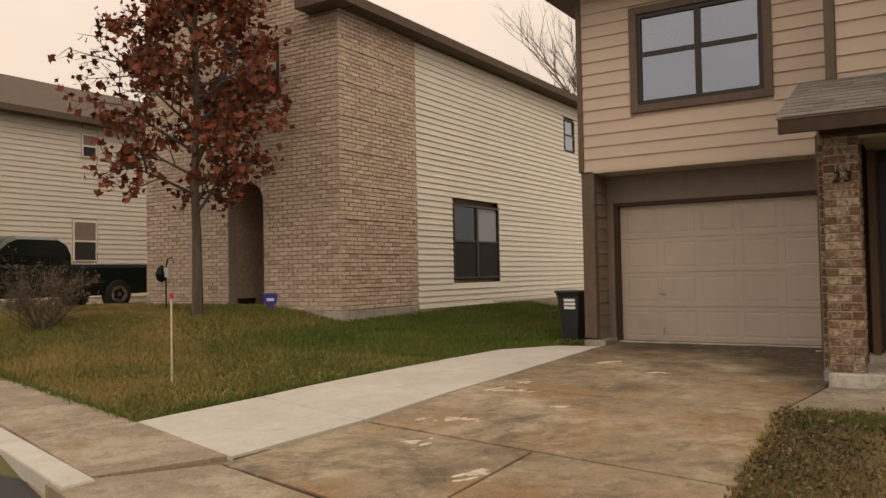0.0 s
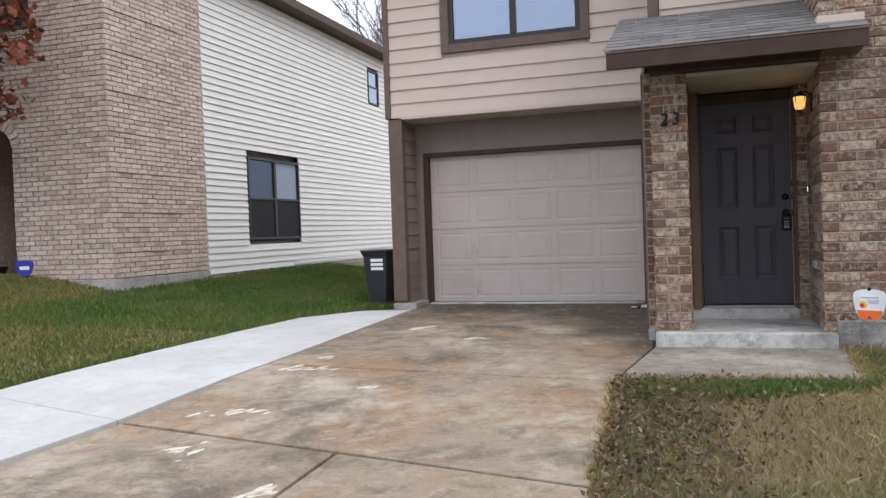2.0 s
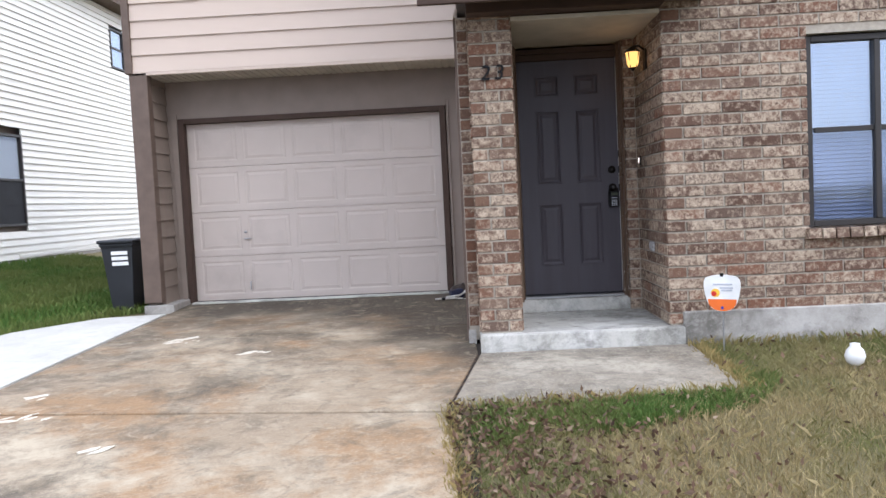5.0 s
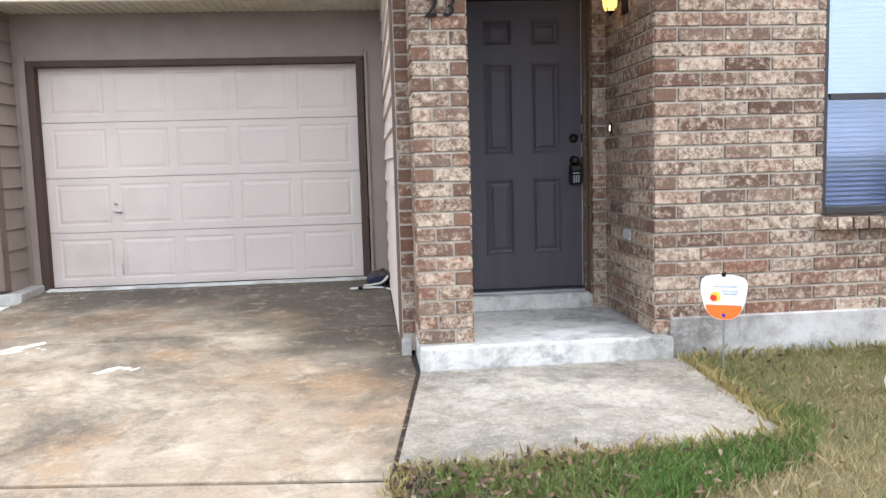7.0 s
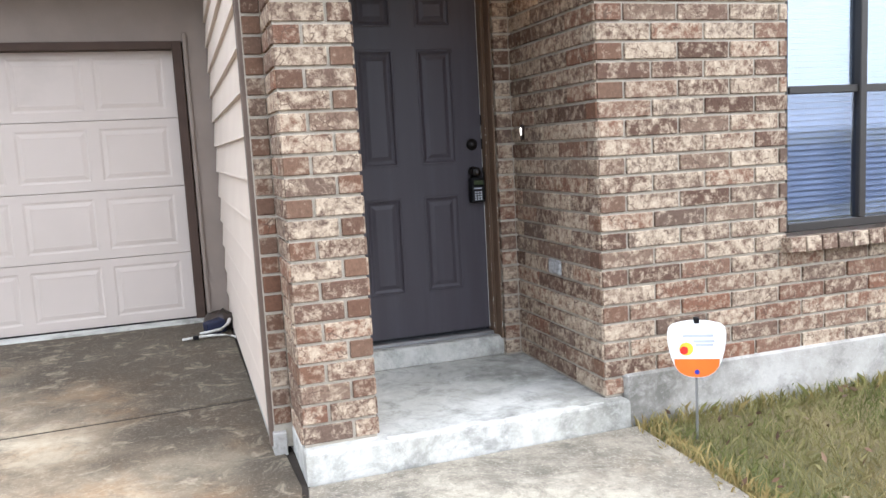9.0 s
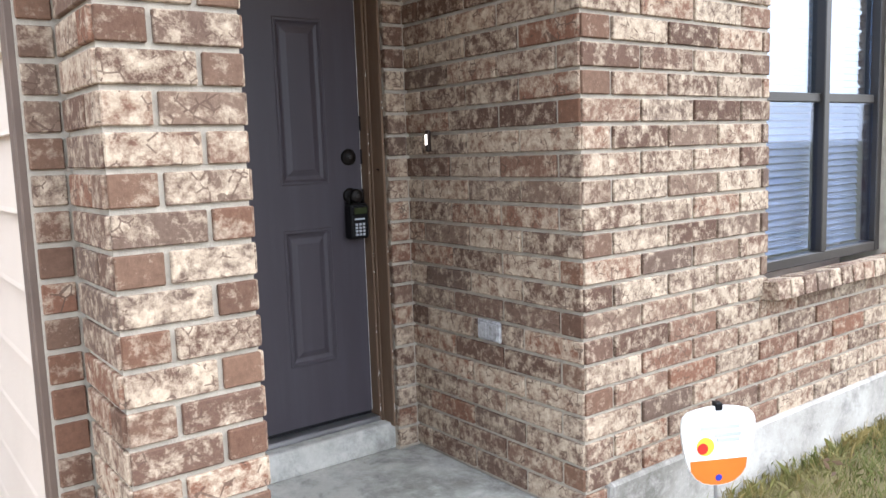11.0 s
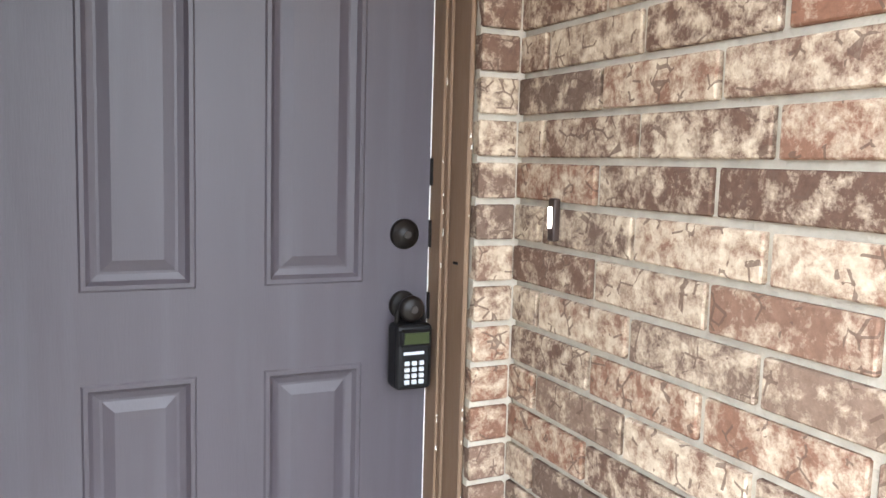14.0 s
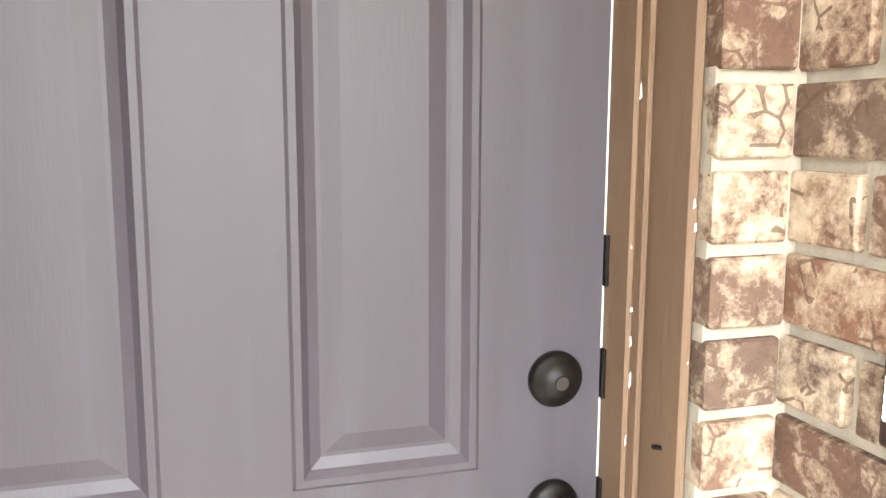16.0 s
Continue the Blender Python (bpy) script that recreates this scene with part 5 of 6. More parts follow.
# arched brick head
bm = bmesh.new()
ac, ar = (AR0 + AR1) / 2, (AR1 - AR0) / 2
k = 14
for i in range(k):
    t0, t1 = math.pi * i / k, math.pi * (i + 1) / k
    a = (ac + ar * math.cos(t0), ASP + 0.45 * math.sin(t0))
    b = (ac + ar * math.cos(t1), ASP + 0.45 * math.sin(t1))
    f = [bm.verts.new((p[0] - NO.x, y - NO.y, p[1])) for y in (NY - 0.0,) for p in (a, b, (b[0], 3.30), (a[0], 3.30))]
    bm.faces.new(f[::-1])
    g = [bm.verts.new((p[0] - NO.x, y - NO.y, p[1])) for p, y in ((a, NY), (b, NY), (b, NY + 0.25), (a, NY + 0.25))]
    bm.faces.new(g)
part("arch", bm, M_BRICK_N, nb, "arched brick porch opening")
bm = bmesh.new()
for i in range(13):
    t = math.pi * (i + 0.5) / 13
    x, z = ac + (ar + 0.10) * math.cos(t), ASP + 0.47 * math.sin(t) + 0.07
    bb = box(-0.035, 0.035, -0.02, 0.03, -0.10, 0.10)
    bmesh.ops.rotate(bb, verts=bb.verts, cent=(0, 0, 0), matrix=Matrix.Rotation(math.pi / 2 - t, 3, "Y"))
    bmesh.ops.translate(bb, verts=bb.verts, vec=(x - NO.x, NY - NO.y, z))
    tmp_me = bpy.data.meshes.new("tmp")
    bb.to_mesh(tmp_me)
    bm.from_mesh(tmp_me)
    bb.free()
part("arch_bricks", bm, M_BRICK_N, nb)
nbox("porch_floor", AR0 - 0.3, AR1 + 0.3, NY, NY + 1.6, 0.2, 0.36, M_FOOT)
nbox("porch_back", AR0 - 0.1, AR1 + 0.2, NY + 1.5, NY + 1.6, 0.36, 3.2, M_BRICK_N)
nbox("porch_side", AR0 - 0.25, AR0 - 0.1, NY + 0.25, NY + 1.6, 0.36, 3.2, M_BRICK_N)
nbox("porch_side", AR1 + 0.01, AR1 + 0.1, NY + 0.25, NY + 1.6, 0.36, 3.2, M_BRICK_N)
nbox("porch_top", AR0 - 0.2, AR1 + 0.2, NY + 0.25, NY + 1.6, 3.2, 3.25, M_SOFFIT)
nbox("porch_door", AR1 - 0.06, AR1 - 0.01, NY + 0.3, NY + 1.2, 0.40, 2.5, M_TRIM, "dark brown front door")
C2, P2 = 0.0875, 0.27
NRN = int(6.2 / C2)
brick_face(nb, (-16.65 - NO.x, NY - NO.y), 0, 16.65 + NX, 0.36, int(7.6 / C2), lambda r: (P2 if r % 2 else P2 / 2),
           ((2.80, 3.88, 0.0, 3.27), (2.76, 4.40, 4.83, 6.07), (16.65 + NX - 0.75, 9.0, 6.46, 9.0)), key="n", course=C2, pitch=P2, material=M_BRICK_N, proud=0.012, seed=31)
brick_face(nb, (NX - NO.x, NY - NO.y), 90, 2.73, 0.36, NRN, lambda r: (P2 if r % 2 == 0 else P2 / 2), key="n", course=C2, pitch=P2, material=M_BRICK_N, proud=0.014, seed=32, ledge=0.02)
nbox("footing", -16.65, NX + 0.03, NY - 0.03, NY + 0.2, -0.3, 0.36, M_FOOT, bevel=0.01)
nbox("footing", NX - 0.2, NX + 0.035, NY + 0.2, 6.40, -0.3, 0.35, M_FOOT, bevel=0.01)
nbox("footing", NX - 0.2, NX - 0.01, 6.40, 22.0, -0.3, 0.27, M_FOOT, bevel=0.01)
NW = (7.98, 10.30, 0.94, 2.80)
lap_siding(nb, (NX - 0.02 - NO.x, 6.40 - NO.y), 90, 15.6, 0.27, 6.45, 0.141, M_SIDING_N,
           ((NW[0] - 6.4 - 0.03, NW[1] - 6.4 + 0.03, NW[2] - 0.03, NW[3] + 0.03), (14.82 - 6.4, 15.66 - 6.4, 4.92, 6.0)), 0.034)


def side_window(y0, y1, z0, z1, cols, label):
    """A window in the neighbour's siding wall, which looks to +x."""
    w = thing("window", label, "window")
    w.parent = nb
    w.location = (NX - NO.x, (y0 + y1) / 2 - NO.y, z0)
    H, Y = z1 - z0, (y1 - y0) / 2
    bm = bmesh.new()
    for b in ((-0.06, 0.02, -Y, -Y + 0.05, 0, H), (-0.06, 0.02, Y - 0.05, Y, 0, H), (-0.06, 0.02, -Y + 0.05, Y - 0.05, 0, 0.05), (-0.06, 0.02, -Y + 0.05, Y - 0.05, H - 0.05, H)):
        box(*b, 0.004, bm)
    part("frame", bm, M_FRAME, w)
    cw = (2 * Y - 0.1) / cols
    for c in range(cols):
        a, b = -Y + 0.05 + c * cw, -Y + 0.05 + (c + 1) * cw
        if c:
            part("mullion", box(-0.05, 0.018, a - 0.05, a + 0.05, 0.05, H - 0.05, 0.004), M_FRAME, w)
        part("rail", box(-0.03, 0.012, a, b, H * 0.49, H * 0.49 + 0.05, 0.004), M_FRAME, w)
        p = part("pane", box(-0.03, -0.025, a, b, H * 0.5, H - 0.05), M_GLASS_N if cols > 1 else M_GLASS, w)
        q = part("pane", box(-0.012, -0.008, a, b, 0.05, H * 0.5), M_SCREEN if cols > 1 else M_GLASS, w)
        p.visible_shadow = q.visible_shadow = False
    # real curtain in the twin window; the small one gets white for reflected sky
    part("curtain", box(-0.055, -0.05, -Y * 0.05 if cols > 1 else -Y, Y, H * 0.50 if cols > 1 else 0, H), M_CURTAIN if cols > 1 else M_WHITE, w, "pale curtain" if cols > 1 else "white sheet standing in for reflected sky")
    # no room here: a near-black sheet gives its shade
    part("room_shade_sheet", box(-0.16, -0.15, -Y, Y, 0, H), M_DARK, w)
    return w


def neighbour_window(y0, y1, z0, z1, cols, label):
    w = side_window(y0, y1, z0, z1, cols, label)
    for key in ("category",):
        if key in w:
            del w[key]


neighbour_window(NW[0], NW[1], NW[2], NW[3], 2, "dark twin window with pale curtains")
neighbour_window(14.84, 15.64, 4.94, 5.98, 1, "small upper window with a white sheet standing in for reflected sky")
for x0, x1 in ((-13.87, -13.12), (-13.0, -12.27)):
    wz0, wz1 = 4.85, 6.05
    wf = nbox("window", x0, x1, NY - 0.008, NY + 0.016, wz0, wz1, M_FRAME)
    part("pane", box(x0 + 0.06 - NO.x, x1 - 0.06 - NO.x, NY - 0.014 - NO.y, NY - 0.006 - NO.y, wz0 + 0.62, wz1 - 0.06), M_CURTAIN, wf, "pale blind behind the glass")
    part("pane", box(x0 + 0.06 - NO.x, x1 - 0.06 - NO.x, NY - 0.014 - NO.y, NY - 0.006 - NO.y, wz0 + 0.06, wz0 + 0.58), M_SCREEN, wf)
bm = bmesh.new()
for z in (6.47,):
    vs = [bm.verts.new(Vector(v) - NO) for v in ((-17.4, 3.72, z), (NX + 0.42, 3.72, z), (NX + 0.42, 22.4, z), (-17.4, 22.4, z),
          (-17.4, 3.72, z + 0.2), (NX + 0.42, 3.72, z + 0.2), (NX + 0.42, 22.4, z + 0.2), (-17.4, 22.4, z + 0.2), (-13.9, 7.0, 8.3), (-13.9, 18.5, 8.3))]
    for f in ((0, 1, 2, 3), (0, 4, 5, 1), (1, 5, 6, 2), (2, 6, 7, 3), (3, 7, 4, 0), (4, 8, 5), (5, 8, 9, 6), (6, 9, 7), (7, 9, 8, 4)):
        bm.faces.new([vs[i] for i in f])
bmesh.ops.recalc_face_normals(bm, faces=bm.faces[:])
part("roof", bm, M_ROOF_N, nb, "low brown shingle roof")
nbox("loose_trim", NX + 0.0, NX + 0.03, 9.9, 14.0, 0.30, 0.36, M_SIDING_N)

# third house behind the truck
h3 = thing("far_house", "cream sided house with a brown hip roof", "house", -27.0, 8.0, 0.0)
part("wall", box(-6, 1.98, -7.5, 9, 0.1, 6.4), M_SIDING_C, h3)
lap_siding(h3, (2.0, -7.5), 90, 16.5, 0.3, 6.4, 0.17, M_SIDING_C, ((6.58, 7.52, 1.69, 3.12), (6.9, 7.55, 5.2, 6.1)), 0.035)
for y0, y1, z0, z1 in ((-0.885, -0.015, 1.725, 3.095), (-0.55, 0.0, 5.25, 6.05)):
    wf = part("window", box(1.97, 2.04, y0, y1, z0, z1, 0.01), M_SIDING_N, h3)
    # lower pane takes the dark of the room as its own colour
    part("pane", box(2.03, 2.045, y0 + 0.05, y1 - 0.05, z0 + 0.05, (z0 + z1) / 2 - 0.03), M_DARK, wf)
    part("pane", box(2.03, 2.045, y0 + 0.05, y1 - 0.05, (z0 + z1) / 2 + 0.03, z1 - 0.05), M_TAUPE, wf)
bm = bmesh.new()
vs = [bm.verts.new(v) for v in ((-6.5, -8, 6.35), (2.5, -8, 6.35), (2.5, 9.5, 6.35), (-6.5, 9.5, 6.35), (-6.5, -8, 6.55), (2.5, -8, 6.55), (2.5, 9.5, 6.55), (-6.5, 9.5, 6.55), (-2, -3.5, 8.6), (-2, 5, 8.6))]
for f in ((0, 1, 2, 3), (0, 4, 5, 1), (1, 5, 6, 2), (2, 6, 7, 3), (3, 7, 4, 0), (4, 8, 5), (5, 8, 9, 6), (6, 9, 7), (7, 9, 8, 4)):
    bm.faces.new([vs[i] for i in f])
bmesh.ops.recalc_face_normals(bm, faces=bm.faces[:])
part("roof", bm, M_ROOF_N, h3, "brown shingle hip roof")

# neighbour's driveway
nd = structure("driveway_2", slab([(-22.5, -1.0), (-17.2, -1.0), (-17.2, 6.0), (-22.5, 6.0)], lambda x, y: lawn_z(x, y) + 0.01, 0.1), M_SIDE, "grey concrete driveway of the next house", "driveway")

# ---------- pickup truck ----------
truck = thing("pickup_truck", "dark green pickup truck parked on a driveway", "truck", -18.75, 2.6, 0.36)


def loft(sections, bm=None):
    bm = bm or bmesh.new()
    rings = [[bm.verts.new(p) for p in s] for s in sections]
    for a, b in zip(rings, rings[1:]):
        for k in range(len(a)):
            bm.faces.new((a[k], a[(k + 1) % len(a)], b[(k + 1) % len(b)], b[k]))
    bm.faces.new(rings[0][::-1]); bm.faces.new(rings[-1])
    bmesh.ops.recalc_face_normals(bm, faces=bm.faces[:])
    return bm


def ring(y, hw, z0, z1, top=None):
    t = top or hw * 0.93
    return [(-hw * 0.95, y, z0), (hw * 0.95, y, z0), (hw, y, z0 + 0.25), (hw, y, z1 - 0.08), (t, y, z1), (-t, y, z1), (-hw, y, z1 - 0.08), (-hw, y, z0 + 0.25)]


SH = -0.85
body = part("body", loft([ring(-3.55, 0.82, 0.42, 0.95), ring(-3.4, 0.92, 0.35, 1.02), ring(-2.2, 0.95, 0.34, 1.10), ring(0.4, 0.95, 0.34, 1.10), ring(2.1, 0.95, 0.38, 1.10), ring(2.18, 0.93, 0.42, 1.08)]), M_TRUCK, truck)
cab = part("cab", loft([ring(y + SH, hw, 1.05, z1, tp) for y, hw, z1, tp in ((-1.40, 0.90, 1.12, 0.88), (-0.75, 0.88, 1.66, 0.70), (-0.55, 0.88, 1.74, 0.70), (0.40, 0.88, 1.74, 0.70), (0.62, 0.88, 1.62, 0.72), (0.72, 0.90, 1.14, 0.86))]), M_TRUCK, truck)
for sx in (-1, 1):
    for y0, y1, lean in ((-0.85 + SH, -0.10 + SH, -0.28), (0.0 + SH, 0.45 + SH, 0.0)):
        part("side_window", loft([[(sx * 0.895, y0 + lean, 1.16), (sx * 0.905, y0 + lean, 1.16), (sx * 0.80, y0 + 0.06, 1.58), (sx * 0.79, y0 + 0.06, 1.58)],
                                  [(sx * 0.895, y1, 1.16), (sx * 0.905, y1, 1.16), (sx * 0.80, y1, 1.58), (sx * 0.79, y1, 1.58)]]), M_BLACK, cab)
    part("mirror", box(sx * 1.0 - 0.08, sx * 1.0 + 0.08, -1.05 + SH, -0.98 + SH, 1.14, 1.30, 0.02), M_BLACK, cab)
for y in (-2.6, 1.10):
    for sx in (-1, 1):
        ty = part("wheel", lathe([(0.20, -0.11), (0.34, -0.115), (0.365, -0.08), (0.365, 0.08), (0.34, 0.115), (0.20, 0.11)], 28, None, (sx * 0.86, y, 0.365), "x"), M_TYRE, truck, smooth=True)
        part("rim", lathe([(0.205, 0.0), (0.215, 0.03), (0.19, 0.02), (0.06, 0.0), (0.05, 0.03), (0.001, 0.035)] if sx > 0 else [(0.205, 0.0), (0.215, -0.03), (0.19, -0.02), (0.06, 0.0), (0.05, -0.03), (0.001, -0.035)], 28, None, (sx * 0.96, y, 0.365), "x"), M_CHROME, ty)
        for k in range(5):
            t = 2 * math.pi * k / 5
            part("spoke", box(sx * 0.985 - 0.01, sx * 0.985 + 0.01, y + 0.11 * math.cos(t) - 0.03, y + 0.11 * math.cos(t) + 0.03, 0.365 + 0.11 * math.sin(t) - 0.03, 0.365 + 0.11 * math.sin(t) + 0.03, 0.006), M_BLACK, ty)
part("bumper", box(-0.9, 0.9, 2.18, 2.36, 0.45, 0.66, 0.03), M_CHROME, truck)
part("bumper", box(-0.9, 0.9, -3.68, -3.52, 0.42, 0.62, 0.03), M_CHROME, truck)
part("tail_light", box(0.86, 0.955, 2.06, 2.19, 0.72, 1.02, 0.01), M_RED, truck)
part("headlight", box(0.62, 0.90, -3.54, -3.42, 0.74, 0.90, 0.02), M_WHITE, truck)
part("board_load", box(0.2, 0.3, 0.9, 2.6, 1.11, 1.15, 0.004), M_WHITE, truck, "pale boards lying on the bed")


# ---------- trees ----------
def leaf_cloud(name, points, size, material, parent, seed, lobes=True):
    rng = np.random.RandomState(seed)
    verts, faces = [], []
    for p in points:
        r = rng.normal(size=(3, 3))
        u = r[0] / np.linalg.norm(r[0])
        v = np.cross(u, r[1]); v /= np.linalg.norm(v)
        s = size * rng.uniform(0.6, 1.25)
        n = np.cross(u, v)
        shape = [(0, 0), (0.35, 0.22), (0.30, 0.52), (0.62, 0.40), (0.78, 0.18), (1.0, 0.0), (0.78, -0.18), (0.62, -0.40), (0.30, -0.52), (0.35, -0.22)] if lobes else [(0, 0), (0.4, 0.22), (1, 0), (0.4, -0.22)]
        b = len(verts)
        for a, c in shape:
            verts.append(tuple(np.array(p) + u * a * s + v * c * s + n * s * 0.25 * (a - 0.5) ** 2 + n * abs(c) * s * 0.15))
        faces.append(tuple(range(b, b + len(shape))))
    me = bpy.data.meshes.new(name)
    me.from_pydata(verts, [], faces)
    me.materials.append(material)
    ob = new(name, me)
    ob.parent = parent
    return ob


def branching(start, direction, length, radius, depth, rng, bm, tips, spread=0.55, up=0.12, cap=None):
    p, d, pts = Vector(start), Vector(direction).normalized(), [Vector(start)]
    n = 5
    for i in range(n):
        d = (d + Vector((rng.uniform(-1, 1), rng.uniform(-1, 1), rng.uniform(-0.4, 1) * up * 3)) * 0.13).normalized()
        p = p + d * length / n
        if cap:
            p = cap(p)
        pts.append(p.copy())
        if depth > 0 and i >= 1:
            for _ in range(1 + (rng.random() < 0.4)):
                side = d.orthogonal().normalized()
                side.rotate(Matrix.Rotation(rng.uniform(0, 6.28), 3, d))
                nd = (d * (1 - spread) + side * spread + Vector((0, 0, up))).normalized()
                branching(p, nd, length * rng.uniform(0.42, 0.62), radius * 0.5, depth - 1, rng, bm, tips, spread, up, cap)
        if depth == 0:
            tips.append(p.copy())
    tube(pts, radius, 6 if radius > 0.02 else 4, bm, radius * 0.35)


def russet_tree():
    t = thing("young_tree", "young tree with russet brown autumn leaves", "tree", -12.35, 1.5, 0.38)
    rng = random.Random(17)
    bm = bmesh.new()
    tips = []
    trunk = [(0, 0, -0.15), (0.0, 0.0, 0.6), (-0.03, 0.02, 1.5), (-0.06, 0.0, 2.5), (-0.03, 0.03, 3.6), (0.02, 0.0, 4.8), (0.0, 0.0, 6.0), (0.05, 0.0, 6.9)]
    tube(trunk, 0.115, 10, bm, 0.02)

    def keep(p):
        p.y = min(p.y, 1.75)
        return p

    for i in range(34):
        z = 1.9 + 4.8 * (i / 34) ** 0.9
        a = i * 2.4 + rng.uniform(-0.3, 0.3)
        reach = 1.55 * (1 - 0.40 * abs(z - 3.6) / 3.4) * rng.uniform(0.75, 1.1)
        branching((-0.03, 0, z), (math.cos(a), math.sin(a), 0.55 + rng.uniform(-0.25, 0.3)), reach, 0.035, 2, rng, bm, tips, cap=keep)
    part("trunk", bm, M_BARK, t)
    npr = np.random.RandomState(4)
    pts = []
    for p in tips:
        for _ in range(4):
            pts.append(np.array(p) + npr.normal(size=3) * 0.085)
    sel = npr.permutation(len(pts))[:5600]
    leaf_cloud("crown", [pts[i] for i in sel], 0.15, M_LEAF, t, 5)
    return t


russet_tree()
bare = thing("bare_tree", "leafless grey winter tree behind the house roof", "tree", -17.0, 34.0, 0.1)
bm, tips = bmesh.new(), []
rg = random.Random(23)
tube([(0, 0, -0.2), (0.1, 0, 3), (0.0, 0.1, 6)], 0.22, 8, bm, 0.15)
for i in range(11):
    a = i * 2.4
    branching((0, 0, 4.5 + 0.25 * i), (math.cos(a) * 0.6, math.sin(a) * 0.6, 1.3), 6.0, 0.075, 3 if i % 2 else 2, rg, bm, tips, 0.42, 0.25)
part("trunk", bm, M_BARK, bare)

shrub = thing("dry_shrub", "leafless round brown shrub on the lawn", "shrub", -13.75, -0.72, 0.20)
bm, tips = bmesh.new(), []
for i in range(26):
    a = i * 2.4
    branching((0.05 * math.cos(a), 0.05 * math.sin(a), -0.05), (math.cos(a), math.sin(a), rg.uniform(0.6, 1.8)), 0.85, 0.012, 2, rg, bm, tips, 0.5, 0.15)
part("branchwork", bm, M_BARK, shrub)
leaf_cloud("twig_crown", [np.array(p) + np.array([rg.gauss(0, 0.03) for _ in range(3)]) for p in tips[:1500]], 0.06, M_SHRUB, shrub, 9, False)

# stake light and small signs on the neighbour's lawn
stake = thing("lawn_stake", "thin white lawn marker stake with a red reflector", "marker", -8.27, -2.39, -0.2)
part("rod", tube([(0, 0, -0.05), (0.0, 0, 1.02)], 0.011, 8), M_PEEL, stake)
part("reflector", lathe([(0.03, -0.008), (0.04, 0.0), (0.03, 0.008)], 14, None, (0, 0, 1.05), "y"), M_RED, stake, "round red reflector")
bsign, bm, pts = yard_sign("yard_sign", -12.24, 3.30, 0.60, 0.30, 0.28, "small blue shield yard sign by the brick wall", 25)
part("board", bm, M_BLUE, bsign)
part("text_bar", box(-0.08, 0.08, -0.009, -0.006, -0.03, 0.03), M_WHITE, bsign)
part("stake", tube([(0, 0.012, -0.1), (0, 0.012, -0.40)], 0.008, 6), M_STEEL, bsign)
mail = thing("garden_hook", "black wrought iron garden hook with hanging ornament", "garden ornament", -14.0, 2.1, 0.05)
part("rod", tube([(0, 0, -0.1), (0, 0, 1.25), (0.05, 0, 1.42), (0.18, 0, 1.45), (0.25, 0, 1.35)], 0.014, 8), M_BLACK, mail)
part("ornament", lathe([(0.02, 0.95), (0.10, 1.0), (0.13, 1.12), (0.08, 1.25), (0.02, 1.3)], 10, None, (-0.14, 0, 0)), M_BLACK, mail)
part("ornament", box(-0.06, 0.10, -0.02, 0.02, 1.05, 1.25, 0.01), M_CURTAIN, mail)
pot = thing("flower_pot", "small dark plastic flower pot on the porch", "flower pot", -13.6, 3.95, 0.36)
part("pot", lathe([(0.14, 0), (0.20, 0.22), (0.21, 0.25), (0.17, 0.25), (0.15, 0.2)], 16), M_BLACK, pot, smooth=True)


# ---------- grass ----------
def in_poly(x, y, poly):
    inside = np.zeros(len(x), bool)
    n = len(poly)
    for i in range(n):
        (x0, y0), (x1, y1) = poly[i], poly[(i + 1) % n]
        hit = ((y0 > y) != (y1 > y)) & (x < (x1 - x0) * (y - y0) / (y1 - y0 + 1e-12) + x0)
        inside ^= hit
    return inside


def grass(name, poly, count, height, material, seed, label, width=0.006, flat=0.5, bias=None):
    rng = np.random.RandomState(seed)
    xs_, ys_ = [p[0] for p in poly], [p[1] for p in poly]
    x = rng.uniform(min(xs_), max(xs_), count * 3)
    y = rng.uniform(min(ys_), max(ys_), count * 3)
    ok = in_poly(x, y, poly)
    x, y = x[ok][:count], y[ok][:count]
    n = len(x)
    z = np.array([lawn_z(a, b) for a, b in zip(x, y)]) - 0.03
    h = height * rng.uniform(0.45, 1.35, n)
    ang, lean = rng.uniform(0, 2 * math.pi, n), rng.uniform(0.1, 1.0, n) * flat * h
    tx, ty = np.cos(ang), np.sin(ang)
    la = rng.uniform(0, 2 * math.pi, n)
    w = width * rng.uniform(0.6, 1.4, n)
    v = np.empty((n, 5, 3))
    v[:, 0] = np.stack([x - tx * w, y - ty * w, z], 1)
    v[:, 1] = np.stack([x + tx * w, y + ty * w, z], 1)
    mx_, my_ = x + np.cos(la) * lean * 0.35, y + np.sin(la) * lean * 0.35
    v[:, 2] = np.stack([mx_ + tx * w * 0.7, my_ + ty * w * 0.7, z + h * 0.6], 1)
    v[:, 3] = np.stack([x + np.cos(la) * lean, y + np.sin(la) * lean, z + h * 0.95], 1)
    v[:, 4] = np.stack([mx_ - tx * w * 0.7, my_ - ty * w * 0.7, z + h * 0.6], 1)
    f = np.arange(n * 5).reshape(n, 5)
    me = bpy.data.meshes.new(name)
    me.from_pydata(v.reshape(-1, 3).tolist(), [], f.tolist())
    me.materials.append(material)
    return tagged(new(name, me), label, "grass", kind="stuff")


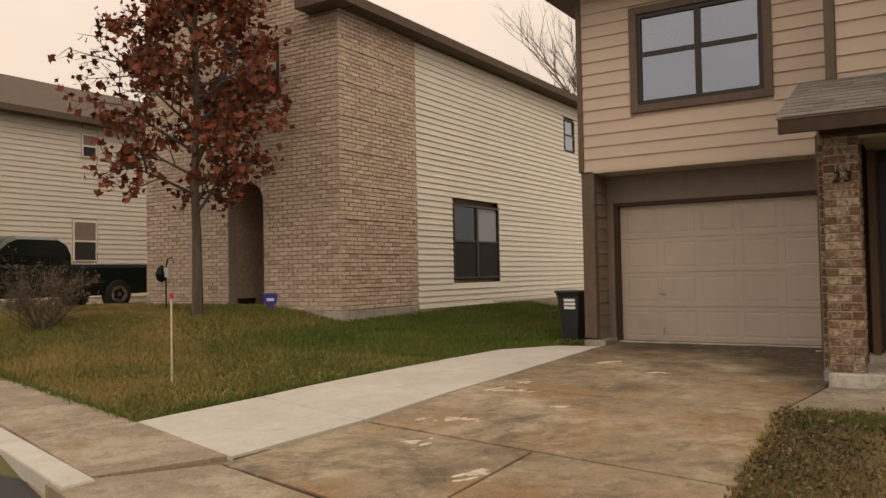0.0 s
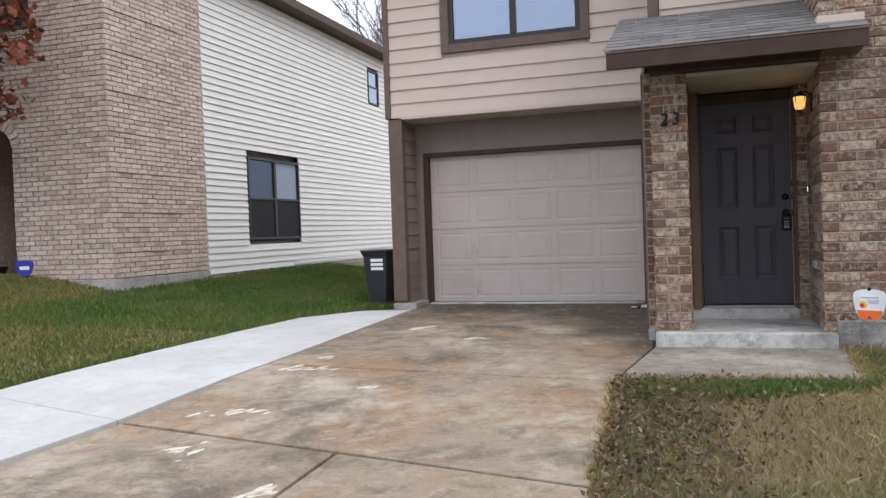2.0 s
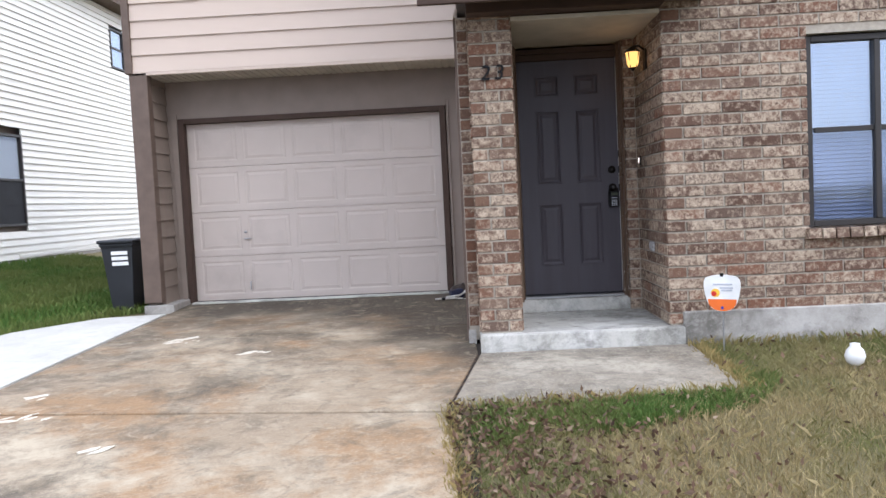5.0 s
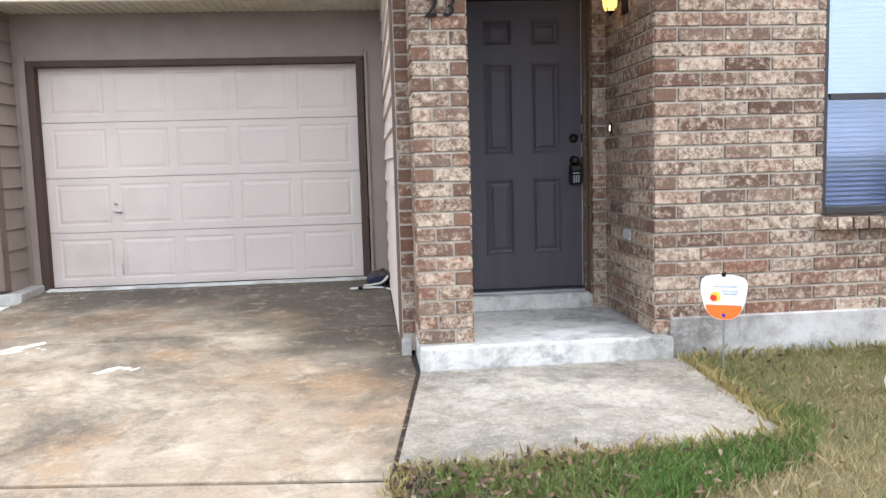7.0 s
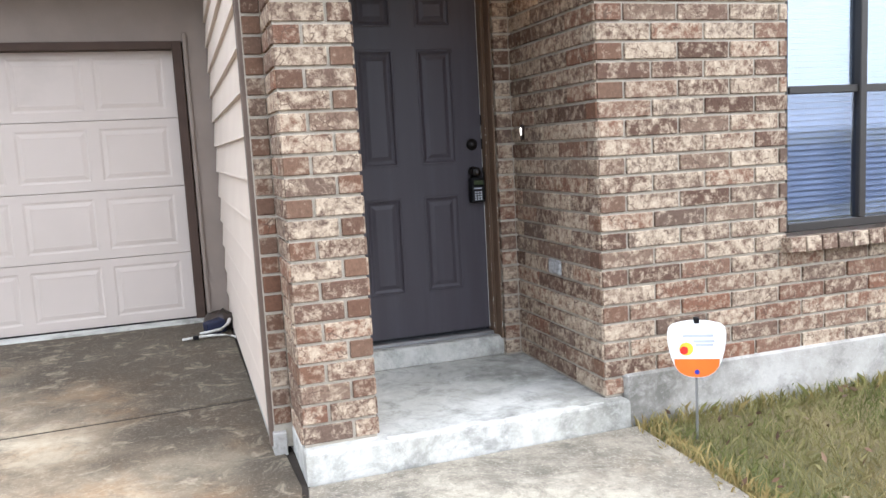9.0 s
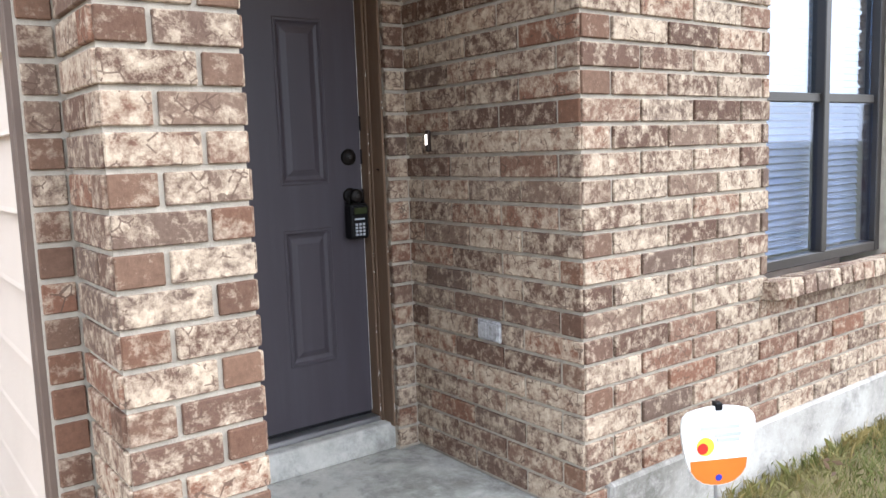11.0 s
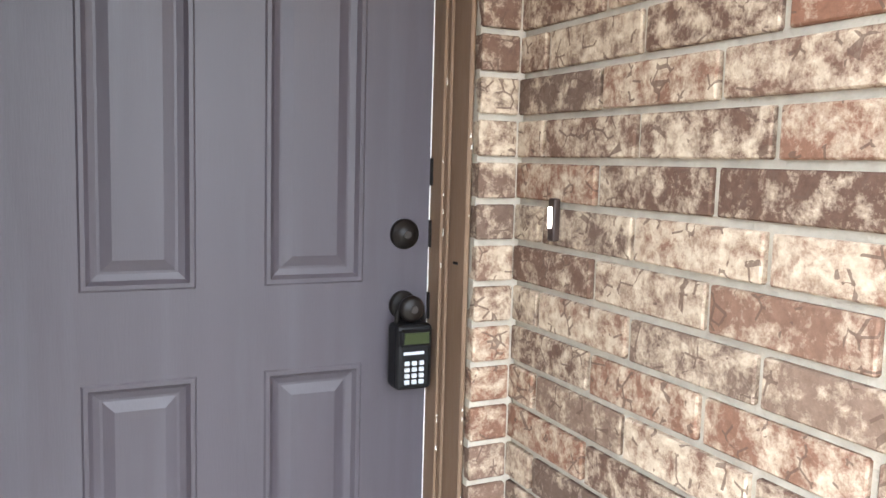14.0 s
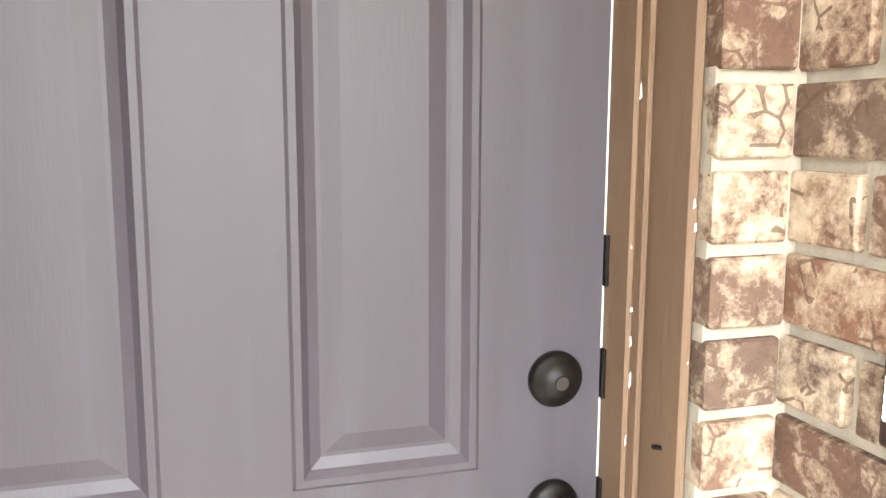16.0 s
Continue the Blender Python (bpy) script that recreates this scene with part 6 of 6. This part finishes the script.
YARD = [(-1.62, -1.52), (-0.7, -1.42), (0.14, -1.32), (0.16, -0.03), (6.0, -0.05), (6.0, -5.5), (-1.42, -5.4), (-1.50, -3.7), (-1.56, -2.6)]
grass("grass", YARD, 170000, 0.052, M_GRASS, 1, "short dry tan and green lawn grass", 0.0018, 1.3)
GREEN_PATCH = [(-1.45, -1.55), (0.12, -1.36), (0.14, -0.9), (0.4, -1.1), (0.1, -1.6), (-0.5, -1.85), (-1.0, -1.8), (-1.3, -2.1), (-1.5, -2.0)]
grass("grass", GREEN_PATCH, 7500, 0.07, M_GRASS_G, 8, "green grass tufts beside the front walk", 0.0026, 1.0)
STRAW = leaf_mat("straw_blade", [(0.34, 0.27, 0.13), (0.42, 0.34, 0.18), (0.28, 0.22, 0.10)], ((0.17, 0.17, 0.06), 0.7, 0.7))
grass("grass", YARD, 26000, 0.06, STRAW, 21, "straw coloured blades lying over the lawn", 0.0016, 1.8)
TUFT = [(-1.15, -1.72), (-0.75, -1.62), (-0.45, -1.72), (-0.62, -1.95), (-1.0, -1.98)]
grass("grass", TUFT, 2600, 0.075, M_GRASS_G, 22, "bright green clover tuft in the lawn", 0.003, 1.0)
SIDE_YARD = [(-10.6, 3.6), (-10.6, 12.0), (-5.2, 12.0), (-5.2, 2.9), (-6.1, 1.8), (-6.3, 0.4), (-10.6, 0.9)]
grass("grass", SIDE_YARD, 60000, 0.095, M_GRASS_G, 2, "deep green lawn grass between the houses", 0.009, 0.8)
MIXED = [(-10.6, 1.0), (-6.2, 0.5), (-6.85, -3.8), (-7.9, -3.4), (-8.3, -1.6), (-9.6, -0.5), (-11.6, 0.4), (-13.4, 2.4), (-12.0, 3.55), (-10.6, 3.6)]
grass("grass", MIXED, 11000, 0.085, M_GRASS_G, 23, "green grass thinning out into the straw lawn", 0.010, 0.9)
FRONT_LAWN = [(-10.6, 0.9), (-6.3, 0.4), (-6.88, -3.9), (-8.94, -3.37), (-11.65, -2.7), (-18.0, -1.0), (-18.0, 3.6), (-10.6, 3.6)]
grass("grass", FRONT_LAWN, 70000, 0.08, M_GRASS_F, 3, "patchy green and straw coloured front lawn", 0.010, 0.9)
# fringe along walk and driveway, fallen leaves
rngl = np.random.RandomState(12)
lx, ly = rngl.uniform(-1.62, 3.5, 46000), rngl.uniform(-5.0, -0.1, 46000)
ok = in_poly(lx, ly, YARD) & (rngl.uniform(size=46000) < 0.60 * np.exp(-(np.maximum(0, lx + 1.40) / 0.70) ** 2) + 0.02)
lp = [(a, b, lawn_z(a, b) + rngl.uniform(0.015, 0.05)) for a, b in zip(lx[ok], ly[ok])]
fallen = leaf_cloud("fallen_leaves", lp, 0.042, M_DEAD, None, 6, False)
tagged(fallen, "dead brown fallen leaves on the lawn", "leaves", kind="stuff")


def fringe(points, per_metre, height, seed, label):
    """Longer blades that lean out along an edge."""
    rng = np.random.RandomState(seed)
    verts, faces = [], []
    for (x0, y0), (x1, y1) in zip(points, points[1:]):
        n = int(math.dist((x0, y0), (x1, y1)) * per_metre)
        for _ in range(n):
            t = rng.uniform()
            x, y = x0 + (x1 - x0) * t + rng.normal() * 0.03, y0 + (y1 - y0) * t + rng.normal() * 0.03
            z, h, a = lawn_z(x, y) - 0.03, height * rng.uniform(0.4, 1.3), rng.uniform(0, 6.28)
            w, ln, la = 0.003 * rng.uniform(0.7, 1.5), h * rng.uniform(0.1, 0.9), rng.uniform(0, 6.28)
            dx, dy = math.cos(a) * w, math.sin(a) * w
            ex, ey = math.cos(la) * ln, math.sin(la) * ln
            b = len(verts)
            verts += [(x - dx, y - dy, z), (x + dx, y + dy, z), (x + ex * 0.35 + dx * 0.8, y + ey * 0.35 + dy * 0.8, z + h * 0.6), (x + ex, y + ey, z + h * 0.9), (x + ex * 0.35 - dx * 0.8, y + ey * 0.35 - dy * 0.8, z + h * 0.6)]
            faces.append((b, b + 1, b + 2, b + 3, b + 4))
    me = bpy.data.meshes.new("edge_grass")
    me.from_pydata(verts, [], faces)
    me.materials.append(M_GRASS_G if seed % 2 else M_GRASS_F)
    tagged(new("edge_grass", me), label, "grass", kind="stuff")


fringe([(-1.6, -1.49), (-0.7, -1.44), (0.15, -1.34), (0.16, -0.08), (0.3, -0.05), (3.5, -0.06)], 420, 0.085, 42, "longer green grass along the walk edge")
fringe([(-1.62, -1.55), (-1.55, -2.6), (-1.48, -3.7), (-1.40, -5.2)], 420, 0.07, 44, "straggling grass along the driveway edge")
fringe([(-5.2, 3.0), (-6.07, 1.78), (-6.27, 0.5), (-6.88, -3.92), (-9.0, -3.38), (-12.0, -2.6)], 160, 0.11, 43, "longer grass along the pale strip")
# small debris along the garage door and in the gaps
debris = random.Random(77)
bm = bmesh.new()
for i in range(120):
    if i < 70:
        x, y = debris.uniform(-4.6, -1.6), 3.33 - abs(debris.gauss(0, 0.035))
        z = ground_z(y) + 0.004
    else:
        t = debris.random()
        x, y = -1.42 - 0.18 * t + debris.gauss(0, 0.01), -0.1 - 1.3 * t
        z = ground_z(y) - 0.012
    s = debris.uniform(0.006, 0.022)
    a = debris.uniform(0, 6.28)
    bm.faces.new([bm.verts.new((x + s * math.cos(a + k * 2.1) * debris.uniform(0.5, 1.2), y + s * math.sin(a + k * 2.1), z + debris.uniform(0, 0.01))) for k in range(3)])
me = bpy.data.meshes.new("leaf_litter")
bm.to_mesh(me)
bm.free()
me.materials.append(M_DEAD)
tagged(new("leaf_litter", me), "dry leaf crumbs along the garage door and joints", "litter", kind="stuff")
